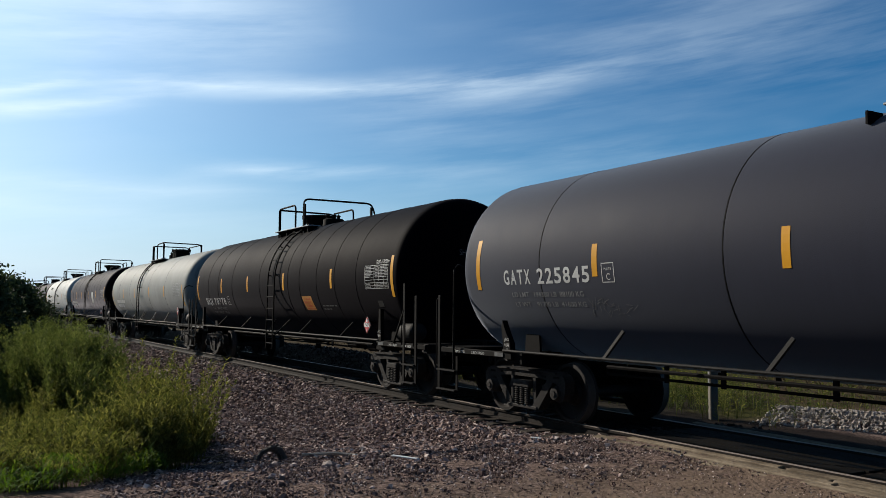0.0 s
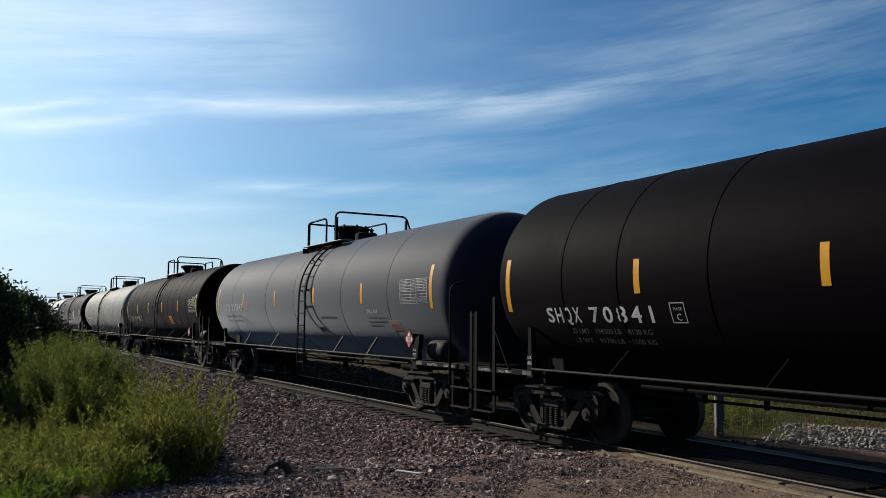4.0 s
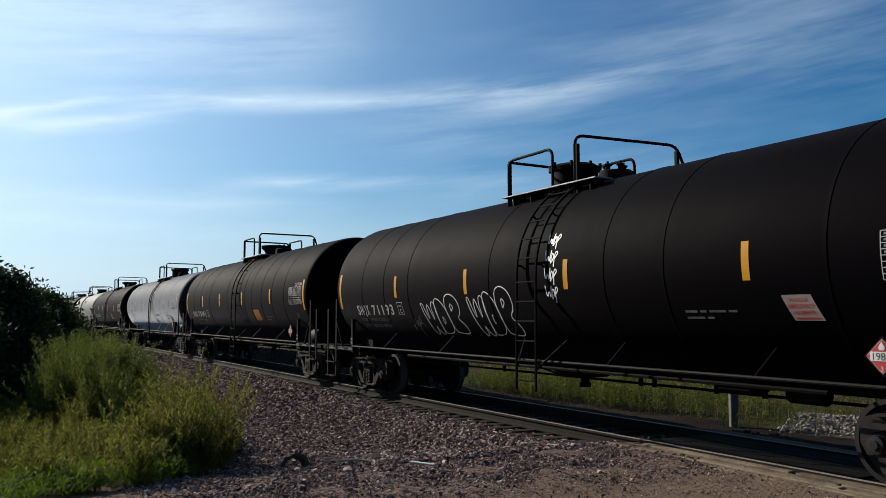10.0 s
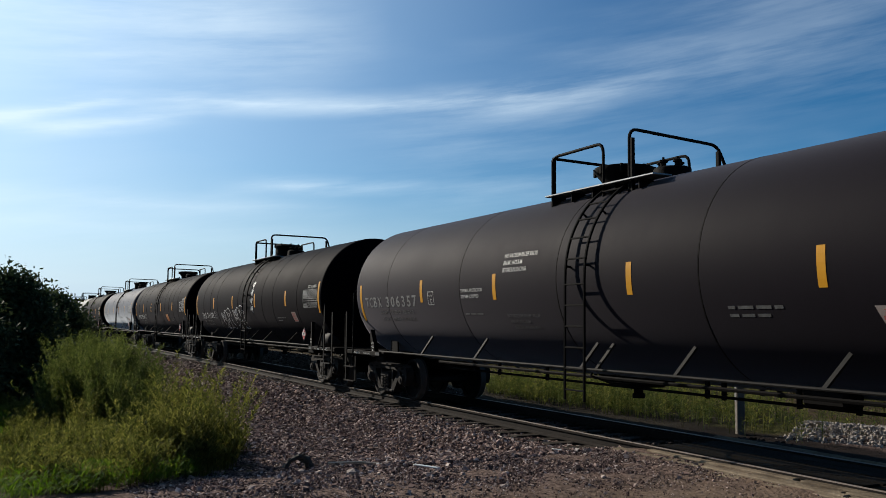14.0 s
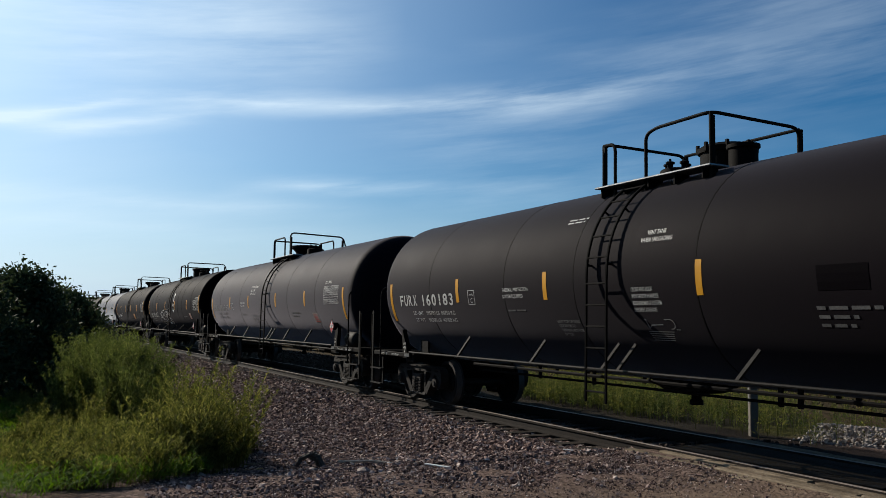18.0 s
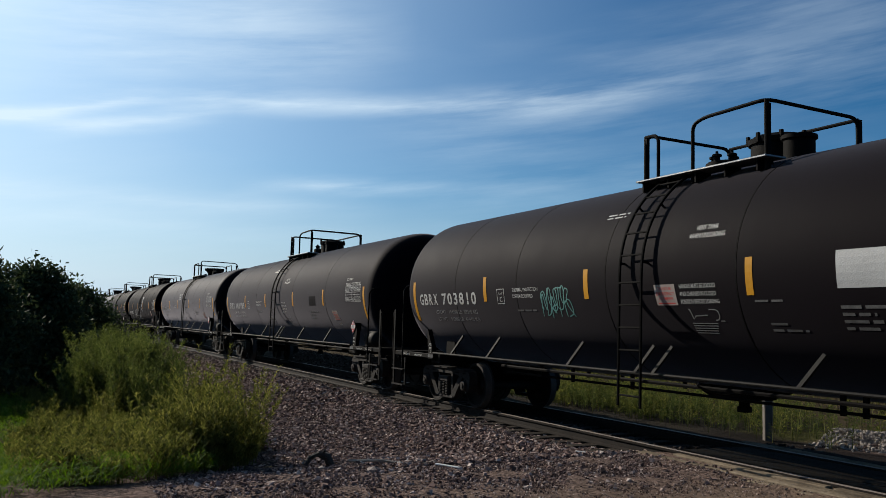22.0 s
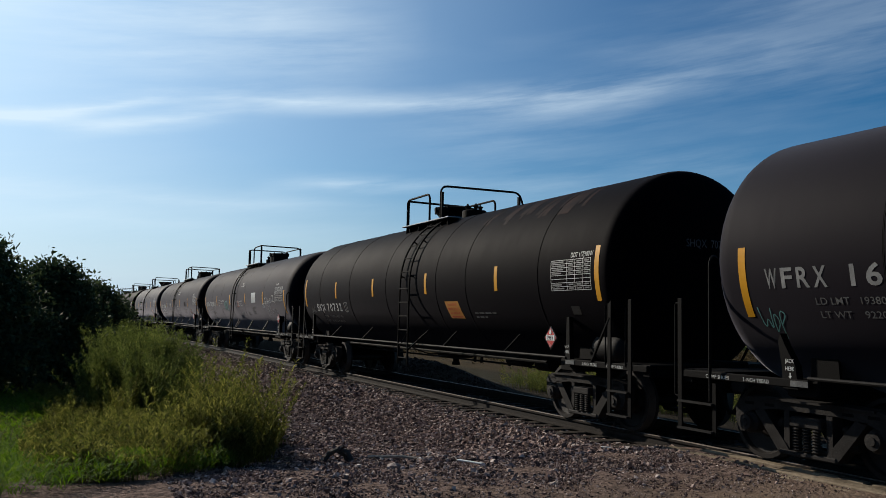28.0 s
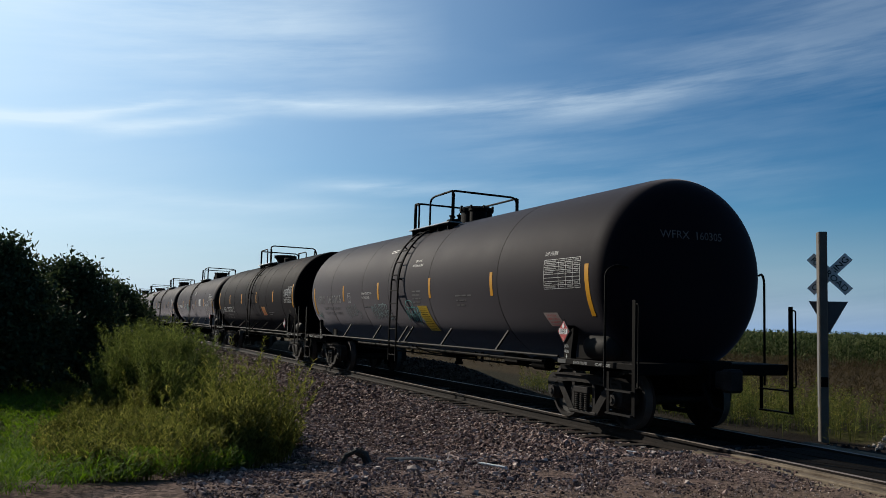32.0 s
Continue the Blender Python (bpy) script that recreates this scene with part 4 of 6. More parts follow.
                box(bm, outer * d - 0.04, outer * d + 0.04, y - 0.012, y + 0.012, 0.30, 1.98, 0.004)
                part("corner_post", bm, "frame_black", car)
                bm = bmesh.new()
                pipe(bm, rounded([(outer * d, y, 1.92), ((outer + 0.1) * d, y, 1.92), ((outer + 0.1) * d, y, 0.72), (outer * d, y, 0.72)], 0.05), 0.012, 6)
                part("grab_iron", bm, "frame_black", car, "thin looped grab iron")
                bm = bmesh.new()
                box(bm, inner * d - 0.03, inner * d + 0.03, y - 0.01, y + 0.01, 0.30, 0.92)
                part("step_hanger", bm, "frame_black", car)
            for z in (0.32, 0.66):
                bm = bmesh.new()
                box(bm, min(inner * d, outer * d), max(inner * d, outer * d), y - 0.06, y + 0.012, z - 0.012, z + 0.012)
                part("step", bm, "pipe_grey", car, "worn metal step")
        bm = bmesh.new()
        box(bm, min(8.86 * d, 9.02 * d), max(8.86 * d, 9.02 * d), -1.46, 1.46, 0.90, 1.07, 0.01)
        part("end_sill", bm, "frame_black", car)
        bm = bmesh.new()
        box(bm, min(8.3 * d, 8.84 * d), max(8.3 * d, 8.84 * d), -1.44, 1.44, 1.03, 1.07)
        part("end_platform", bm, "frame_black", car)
        bm = bmesh.new()
        box(bm, min(9.1 * d, 9.42 * d), max(9.1 * d, 9.42 * d), -0.12, 0.12, 0.72, 0.98, 0.03)
        box(bm, min(9.32 * d, 9.52 * d), max(9.32 * d, 9.52 * d), -0.19, 0.1, 0.68, 1.02, 0.04)
        part("coupler", bm, "cast_steel", car)
        bm = bmesh.new()
        pipe(bm, rounded([(9.1 * d, -0.3, 0.78), (9.3 * d, -0.32, 0.45), (9.45 * d, -0.28, 0.42)], 0.1), 0.03, 6)
        part("air_hose", bm, "frame_black", car)
    bm = bmesh.new()
    lathe(bm, [(7.33, 0.0), (7.345, 0.09), (7.38, 0.15), (7.46, 0.195), (7.52, 0.205), (7.98, 0.205), (8.05, 0.185), (8.11, 0.12), (8.13, 0.0)], 28, "X", (k.get("reservoir", 0.0), -1.12, 1.26))
    part("air_reservoir", bm, "reservoir_paint", car, "", True)
    px, pz = k["placard"]
    bm = bmesh.new()
    plate(bm, [(px - 0.2, pz), (px, pz - 0.2), (px + 0.2, pz), (px, pz + 0.2)], -1.505, -1.495)
    holder = part("placard", bm, "frame_black", car, "red hazard diamond with a white number panel")
    bm = bmesh.new()
    plate(bm, [(px - 0.172, pz), (px, pz - 0.172), (px + 0.172, pz), (px, pz + 0.172)], -1.508, -1.506)
    part("white_edge", bm, "placard_white", holder)
    bm = bmesh.new()
    plate(bm, [(px - 0.166, pz), (px, pz - 0.166), (px + 0.166, pz), (px, pz + 0.166)], -1.5115, -1.509)
    part("red_face", bm, "placard_red", holder)
    bm = bmesh.new()
    plate(bm, [(px - 0.125, pz - 0.045), (px + 0.125, pz - 0.045), (px + 0.125, pz + 0.045), (px - 0.125, pz + 0.045)], -1.516, -1.512)
    part("number_panel", bm, "placard_white", holder)
    for text, size, x0, z0, mat in (("1987", 0.105, px - 0.115, pz - 0.037, "frame_black"), ("3", 0.07, px - 0.018, pz - 0.145, "placard_white")):
        vs, fs, w = glyphs(text, size, lambda a, b: (x0 + a, -1.518, z0 + b))
        flat("number", vs, fs, mat, holder)
    bm = bmesh.new()
    plate(bm, [(px, pz + 0.145), (px + 0.035, pz + 0.085), (px + 0.02, pz + 0.06), (px - 0.025, pz + 0.06), (px - 0.035, pz + 0.09)], -1.517, -1.512)
    part("flame_sign", bm, "placard_white", holder)
    if look_kind in JACKETED:
        bm = bmesh.new()
        rod(bm, (px, -1.49, pz + 0.05), (px, -1.3, pz + 0.05), 0.03, 6)
    else:
        bm = bmesh.new()
        box(bm, px - 0.04, px + 0.04, -1.494, -1.30, pz - 0.1, pz + 0.1)
    part("placard_bracket", bm, "frame_black", holder)


def build_data_panel(car, x, h, w=1.15, tall=0.48):
    """The white ruled table of test dates near the end of a tank."""
    bm = bmesh.new()
    for i in range(9):
        y = h + tall * i / 8
        decal(bm, x, x + w, y - 0.004, y + 0.004, 0.0036)
    for f in (0.0, 0.42, 0.62, 0.81, 1.0):
        decal(bm, x + w * f - 0.005, x + w * f + 0.005, h, h + tall, 0.0040)
    panel = tagged(part("data_panel", bm, "letter_white", car), "white ruled table stencilled on the shell", kind="stuff")
    rng = random.Random(int(x * 100))
    bm = bmesh.new()
    for i in (0, 1, 4, 5, 6, 7):
        y = h + tall * (i + 0.5) / 8
        for f0, f1 in ((0.03, 0.03 + rng.uniform(0.2, 0.36)), (0.46, 0.58), (0.66, 0.78), (0.85, 0.96)):
            decal(bm, x + w * f0, x + w * f1, y - 0.011, y + 0.011, 0.0036)
    tagged(part("table_text", bm, "letter_worn", panel), kind="stuff")


def text_bars(car, x, h, widths, step=0.085, thick=0.03, material="letter_dim", name="stencil_text"):
    """Lines of small stencil writing that cannot be read."""
    bm = bmesh.new()
    for i, w in enumerate(widths):
        a = 0.0
        rng = random.Random(int(x * 37 + i * 11 + 5))
        while a < w:
            b = min(w, a + rng.uniform(0.1, 0.3))
            decal(bm, x + a, x + b, h - i * step - thick / 2, h - i * step + thick / 2, 0.0036)
            a = b + 0.045
    tagged(part(name, bm, material, car, "small worn stencil lines"), kind="stuff")


GROUP = "tank cars of the train"
FLEET = []      # (thing, place of its middle along the train)


# how far the front and the rear truck stand from their bolsters
ROLL = {"welded": (-0.25, 0.0), "tagged": (-0.2, 0.0), "ending": (-0.25, -0.05), "warned": (-0.39, 0.0), "grey": (-0.25, -0.12), "sprayed": (0.0, 0.22)}


def under_shift(look_kind):
    """The frame and trucks of the jacketed cars sit a little towards the front."""
    return {"rusty": -0.16, "jacketed": -0.25, "sprayed": -0.25}.get(look_kind, 0.0)


def base_car(look_kind, paint, railing, name="tank_car"):
    car = new(name)
    car.empty_display_size = 0.5
    SHELL[0] = LOOKS[look_kind].get("radius", TANK_R)
    build_tank(car, look_kind, paint, railing)
    SHELL[0] = TANK_R
    shell_parts = set(car.children)
    build_underframe(car, look_kind)
    for d in (-1, 1):
        build_truck(car, LOOKS[look_kind]["truck"] * d - (0.08 if look_kind in JACKETED else 0.0) + ROLL.get(look_kind, (0.0, 0.0))[d > 0])
    for o in car.children:
        if o not in shell_parts and not o.name.startswith("placard"):
            o.location.x += under_shift(look_kind)
    return car


def repaint(car, paint):
    for o in car.children:
        if o.name.split(".")[0] in ("tank", "jacket_band"):
            o.data = o.data.copy()
            o.data.materials[0] = MATS[paint]


# patterns: one of each build, the others are copies with their own paint
masters = {}


def make_car(look_kind, railing, paint, place, label):
    key = (look_kind, railing)
    if key not in masters:
        car = masters[key] = base_car(look_kind, paint, railing)
        masters[key + ("paint",)] = paint
    else:
        car = copy_thing(masters[key], Matrix.Identity(4))
        repaint(car, paint)
    tagged(car, label, "tank car", GROUP)
    FLEET.append((car, place))
    return car


ROWS_OF_CARS = (
    ("welded", "joined", "tank_black", -131.0, "black railway tank car far along the train"),
    ("jacketed", "split", "tank_brown", -112.6, "dark brown railway tank car far along the train"),
    ("welded", "joined", "tank_brown", -94.2, "dull brown railway tank car far along the train"),
    ("jacketed", "split", "tank_white", -75.8, "pale silver railway tank car far along the train"),
    ("jacketed", "split", "tank_brown", -57.4, "dull dark railway tank car with a white patch"),
    ("welded", "joined", "tank_light", -39.0, "light grey railway tank car"),
    ("jacketed", "split", "tank_black", -20.64, "black railway tank car with an orange notice"),
    ("grey", "split", "tank_slate", -2.32, "dark grey railway tank car with yellow stripes"),
    ("jacketed", "split", "tank_black", 15.76, "black railway tank car with an orange notice"),
    ("sprayed", "split", "tank_black", 33.91, "black railway tank car with white graffiti"),
    ("warned", "split", "tank_grey", 52.54, "dark grey railway tank car with stencilled warnings"),
    ("welded", "joined", "tank_brown", 71.5, "dark brown-grey railway tank car with stencils"),
    ("tagged", "joined", "tank_brown", 90.48, "dark brown railway tank car with graffiti tags"),
    ("rusty", "split", "tank_black", 109.18, "black railway tank car with an orange notice and rust stains"),
    ("ending", "joined", "tank_grey", 127.74, "dark grey railway tank car at the end of the train"),
)
CARS = [make_car(*row) for row in ROWS_OF_CARS]

# ---- ballast, stones ----
def scatter(name, pts, sizes, material, label, category, seed):
    """Many small broken stones as one object; each has eight jittered corners."""
    rng = np.random.default_rng(seed)
    n = len(pts)
    base = np.array([(a, b, c) for a in (-1, 1) for b in (-1, 1) for c in (-1, 1)], float) * 0.72
    v = base[None] * rng.uniform(0.7, 1.15, (n, 8, 1)) + rng.uniform(-0.3, 0.3, (n, 8, 3))
    v *= (np.asarray(sizes)[:, None] * rng.uniform(0.7, 1.3, (n, 3)))[:, None, :]
    a = rng.uniform(0, 2 * np.pi, n)
    b = rng.uniform(-0.8, 0.8, n)
    ca, sa, cb, sb = np.cos(a), np.sin(a), np.cos(b), np.sin(b)
    x, y, z = v[..., 0], v[..., 1], v[..., 2]
    x, z = x * cb[:, None] - z * sb[:, None], x * sb[:, None] + z * cb[:, None]
    x, y = x * ca[:, None] - y * sa[:, None], x * sa[:, None] + y * ca[:, None]
    v = np.stack([x, y, z], -1) + np.asarray(pts)[:, None, :]
    quad = np.array([(0, 1, 3, 2), (4, 6, 7, 5), (0, 4, 5, 1), (2, 3, 7, 6), (0, 2, 6, 4), (1, 5, 7, 3)])
    f = (np.arange(n)[:, None, None] * 8 + quad[None]).reshape(-1, 4)
    ob = flat(name, v.reshape(-1, 3).tolist(), f.tolist(), material)
    return tagged(ob, label, category, kind="stuff")


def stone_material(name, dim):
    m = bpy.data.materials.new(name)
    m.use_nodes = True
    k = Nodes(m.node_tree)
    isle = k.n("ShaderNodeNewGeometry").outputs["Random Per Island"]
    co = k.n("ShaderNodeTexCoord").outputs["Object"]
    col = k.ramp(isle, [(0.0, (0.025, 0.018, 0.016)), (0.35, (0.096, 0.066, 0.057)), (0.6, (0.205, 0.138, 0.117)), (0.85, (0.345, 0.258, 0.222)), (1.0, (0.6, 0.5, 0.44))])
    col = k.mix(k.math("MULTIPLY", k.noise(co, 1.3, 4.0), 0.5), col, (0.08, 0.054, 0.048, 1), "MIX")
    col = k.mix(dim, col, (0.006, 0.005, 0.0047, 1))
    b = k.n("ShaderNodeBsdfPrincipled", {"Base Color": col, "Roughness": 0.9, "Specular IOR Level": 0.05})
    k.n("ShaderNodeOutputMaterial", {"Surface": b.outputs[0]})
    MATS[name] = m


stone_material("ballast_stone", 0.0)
# same stone, mixed towards black to carry the shade of the train
stone_material("shaded_stone", 0.8)
# pale stone, its colour raised further to stand for sunlight on the heap
surface("pale_stone", (0.38, 0.34, 0.30), (0.19, 0.165, 0.145), (0.85, 0.95), scale=7, grain=40, bump=0.3, spec=0.05)


def build_stones():
    rng = np.random.default_rng(11)

    def spread(n, x0, x1, y0, y1):
        return rng.uniform(x0, x1, n), rng.uniform(y0, y1, n)

    xs, ys, ss = [], [], []
    for n, x0, x1, y0, y1, r0, r1 in ((46000, -20, -9.6, 4.0, 8.15, 0.015, 0.037), (22000, -42, -20, 4.0, 8.2, 0.026, 0.05), (7000, -75, -42, 4.0, 8.2, 0.035, 0.06), (5000, -45, -9.6, 8.2, 10.0, 0.02, 0.04), (7000, -45, -9.6, 10.0, 13.0, 0.02, 0.04)):
        x, y = spread(n, x0, x1, y0, y1)
        s = rng.uniform(r0, r1, n)
        d = np.abs(y - YC)
        keep = (np.abs(d - 0.7555) > 0.13) & (rng.random(n) < smoothstep(5.4, 3.4, d) + 0.12)
        xs.append(x[keep]), ys.append(y[keep]), ss.append(s[keep])
    x, y, s = np.concatenate(xs), np.concatenate(ys), np.concatenate(ss)
    pts = np.stack([x, y, ground_height(x, y) + s * 0.35], -1)
    # stones under and behind the train get the shade-blackened colour
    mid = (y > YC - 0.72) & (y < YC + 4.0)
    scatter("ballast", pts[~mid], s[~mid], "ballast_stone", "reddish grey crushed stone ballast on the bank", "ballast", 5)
    scatter("oily_ballast", pts[mid], s[mid], "shaded_stone", "ballast blackened for the train's shade, between and beyond the rails", "ballast", 8)
    # loose pebbles on the road and the trampled ground
    x, y = spread(75000, -15, -4.5, 1.2, 8.0)
    s = rng.uniform(0.006, 0.015, len(x)) * (0.55 + 0.45 * smoothstep(-6.5, -8.5, x)) * (1 + 1.4 * (rng.random(len(x)) < 0.03))
    keep = rng.random(len(x)) < 0.25 + 0.75 * smoothstep(-6.8, -8.4, x)
    x, y, s = x[keep], y[keep], s[keep]
    scatter("loose_gravel", np.stack([x, y, ground_height(x, y) + s * 0.3], -1), s, "ballast_stone", "loose pebbles scattered on brown dirt", "gravel", 6)
    # spilled earth heaps beyond the crossing
    x = rng.uniform(-12.3, -6.0, 5700)
    off = rng.normal(0.0, 0.4, len(x))
    y = 15.2 + 0.5 * (x + 12.5) + off
    s = rng.uniform(0.010, 0.034, len(x))
    scatter("spoil_stones", np.stack([x, y, ground_height(x, y) + s * 0.3 + 0.30 * np.exp(-(off / 0.35) ** 2)], -1), s, "pale_stone", "low heap of pale stones beside the crossing", "stones", 7)


build_stones()


# ---- plants ----
def leaf_field(name, roots, heights, rng, leaf=0.09, width=0.02, per_metre=26, lean=0.18, spread_r=0.10, material="weed_leaf", label="", category="weeds", stems=True, droop=0.3, fan=None):
    """Upright weeds: a bent stem each, with narrow leaves all along it; one object."""
    V, Fc = [], []
    base = 0
    for i_root, ((x, y, z), h) in enumerate(zip(roots, heights)):
        dx, dy = rng.normal(0, lean, 2) * h
        if fan is not None:
            dx, dy = dx + fan[i_root][0] * h, dy + fan[i_root][1] * h
        n = max(4, int(per_metre * h))
        t = rng.uniform(0.06, 1.0, n) ** 0.8
        cx, cy_, cz_ = x + dx * t ** 1.6, y + dy * t ** 1.6, z + h * t
        a = rng.uniform(0, 2 * np.pi, n)
        L = leaf * rng.uniform(0.6, 1.35, n) * (1.25 - 0.6 * t)
        W = width * rng.uniform(0.7, 1.3, n)
        up = rng.uniform(-droop, 0.93, n)
        ox, oy, oz = np.cos(a) * np.sqrt(1 - np.clip(up, -1, 1) ** 2 * 0.8), np.sin(a) * np.sqrt(1 - np.clip(up, -1, 1) ** 2 * 0.8), up
        sx, sy = -np.sin(a), np.cos(a)
        r0 = rng.uniform(0, spread_r, n) * (1.1 - 0.7 * t)
        bx, by = cx + np.cos(a) * r0, cy_ + np.sin(a) * r0
        mid = 0.55
        P0 = np.stack([bx, by, cz_], -1)
        P1 = np.stack([bx + ox * L * mid + sx * W, by + oy * L * mid + sy * W, cz_ + oz * L * mid], -1)
        P2 = np.stack([bx + ox * L, by + oy * L, cz_ + oz * L - 0.15 * L], -1)
        P3 = np.stack([bx + ox * L * mid - sx * W, by + oy * L * mid - sy * W, cz_ + oz * L * mid], -1)
        V.append(np.stack([P0, P1, P2, P3], 1).reshape(-1, 3))
        i = base + np.arange(n)[:, None] * 4
        Fc.append(np.concatenate([i, i + 1, i + 2, i + 3], 1))
        base += 4 * n
        if stems:
            w = 0.006
            q = np.array([(x - w, y, z - 0.05), (x + w, y + w, z - 0.05), (x + dx * 0.33 + w, y + dy * 0.33, z + h * 0.5), (x + dx * 0.33 - w, y + dy * 0.33, z + h * 0.5), (x + dx, y + dy, z + h)])
            V.append(q)
            Fc.append(np.array([(base, base + 1, base + 2, base + 3)]))
            Fc.append(np.array([(base + 3, base + 2, base + 4, base + 4)]))
            base += 5
    V = np.concatenate(V)
    faces = [tuple(dict.fromkeys(f)) for f in np.concatenate(Fc).tolist()]
    ob = flat(name, V.tolist(), faces, material)
    return tagged(ob, label, category, kind="stuff")


def weed_edge(x):
    """The weeds' border towards the track: y for each x."""
    return np.interp(x, [-40, -26, -20, -15.5, -12.5, -10.2, -9.0], [5.6, 5.3, 4.9, 4.35, 3.2, 2.3, 1.3])


def build_weeds():
    rng = np.random.default_rng(21)
    # tall weeds on the camera's side of the bank: bushy plants with gaps between them
    n = 190
    cx = np.concatenate([rng.uniform(-27, -16, n // 2), rng.uniform(-16.5, -9.5, n - n // 2)])
    top = weed_edge(cx)
    cy_ = 0.0 + rng.uniform(0, 1, n) ** 0.9 * (top - 0.1)
    # two mounds: a tall one further off, a lower one near the bank's foot
    mound = 0.38 + 0.65 * np.exp(-((cx + 20.3) / 3.0) ** 2 - ((cy_ - 1.95) / 0.95) ** 2) + 0.98 * np.exp(-((cx + 12.4) / 2.0) ** 2 - ((cy_ - 2.4) / 1.15) ** 2) + 0.3 * np.exp(-((cx + 15.0) / 2.0) ** 2 - ((cy_ - 0.6) / 1.0) ** 2)
    tall = mound * rng.uniform(0.6, 1.3, n)
    N = 6800
    pick = rng.integers(0, n, N)
    off = rng.normal(0, 0.10, (N, 2)) * (0.6 + 0.45 * tall[pick])[:, None]
    x, y = cx[pick] + off[:, 0], cy_[pick] + off[:, 1]
    keep = (y < weed_edge(x) + 0.15) & (x < -9.3) & (y > -0.3 - 0.45 * (x + 11.5) * (x > -11.5))
    h = tall[pick] * rng.uniform(0.35, 1.0, N) ** 0.8 * (1 + 0.3 * (rng.random(N) < 0.05))
    x, y, h, off = x[keep], y[keep], np.maximum(h[keep], 0.2), off[keep]
    leaf_field("tall_weeds", np.stack([x, y, ground_height(x, y)], -1), h, rng, 0.11, 0.009, 60, 0.05, 0.012, "weed_leaf", "tall yellow-green weeds on the bank", "weeds", droop=-0.55, fan=off * 1.5)
    # a stand of taller weeds on the farther mound
    n = 30
    cx, cy_ = rng.normal(-20.4, 1.9, n), rng.uniform(1.35, 2.75, n)
    tall = (2.2 - 0.9 * np.abs(cy_ - 2.1)) * rng.uniform(0.72, 1.08, n)
    N = 2200
    pick = rng.integers(0, n, N)
    off = rng.normal(0, 0.15, (N, 2))
    x, y = cx[pick] + off[:, 0], cy_[pick] + off[:, 1]
    h = np.maximum(tall[pick] * rng.uniform(0.4, 1.05, N) ** 0.7, 0.4)
    leaf_field("tall_grass", np.stack([x, y, ground_height(x, y)], -1), h, rng, 0.14, 0.009, 56, 0.05, 0.015, "reed_leaf", "tall green feathery weeds in a dense stand", "weeds", droop=-0.55, fan=off * 0.9)
    # short bright grass before them
    n = 7000
    x, y = rng.uniform(-16, -8.0, n), rng.uniform(-3.0, 2.2, n)
    keep = (y < weed_edge(x) - 0.15) & (x < -8.7 + 0.5 * np.maximum(0, 1.0 - y) - 0.4 * y)
    x, y = x[keep], y[keep]
    leaf_field("short_grass", np.stack([x, y, ground_height(x, y)], -1), rng.uniform(0.1, 0.3, len(x)), rng, 0.13, 0.006, 40, 0.2, 0.05, "grass_leaf", "short bright green grass", "grass", stems=False, droop=-0.3)
    n = 9000
    x, y = rng.uniform(-34, -13, n), rng.uniform(-6, 0.3, n)
    leaf_field("lawn_grass", np.stack([x, y, ground_height(x, y)], -1), rng.uniform(0.08, 0.2, n), rng, 0.16, 0.012, 30, 0.2, 0.09, "grass_leaf", "sunlit green grass beneath the trees", "grass", stems=False, droop=-0.2)
    # weeds beyond the track: uneven tufts of two kinds
    for kind, n, low, high, name, label in (("reed_leaf", 1900, 0.3, 0.8, "trackside_weeds", "green weeds beyond the track"), ("weed_leaf", 1500, 0.35, 1.15, "trackside_goldenrod", "tall yellow-green weeds beyond the track")):
        x, y = rng.uniform(-25.5, -11.5, n), 13.9 + rng.gamma(2.0, 1.2, n)
        tuft = np.array([noise.noise((a * 0.8, b * 0.8, 2.0 + n)) for a, b in zip(x, y)])
        keep = (rng.random(n) < 0.8 * smoothstep(-13.0, -18.0, x) + 0.14) & (tuft > -0.25)
        x, y, tuft = x[keep], y[keep], tuft[keep]
        h = rng.uniform(low, high, len(x)) * (0.85 + 0.7 * tuft)
        leaf_field(name, np.stack([x, y, ground_height(x, y)], -1), np.maximum(h, 0.15), rng, 0.12, 0.012, 34, 0.10, 0.04, kind, label, "weeds", droop=-0.2)
    n = 5000
    x, y = rng.uniform(-75, -12, n), rng.uniform(19, 49, n)
    leaf_field("dry_grass", np.stack([x, y, ground_height(x, y)], -1), rng.uniform(0.4, 0.85, n), rng, 0.3, 0.02, 14, 0.2, 0.1, "dry_grass", "tall brownish dry grass before the corn", "grass", stems=False, droop=-0.5)


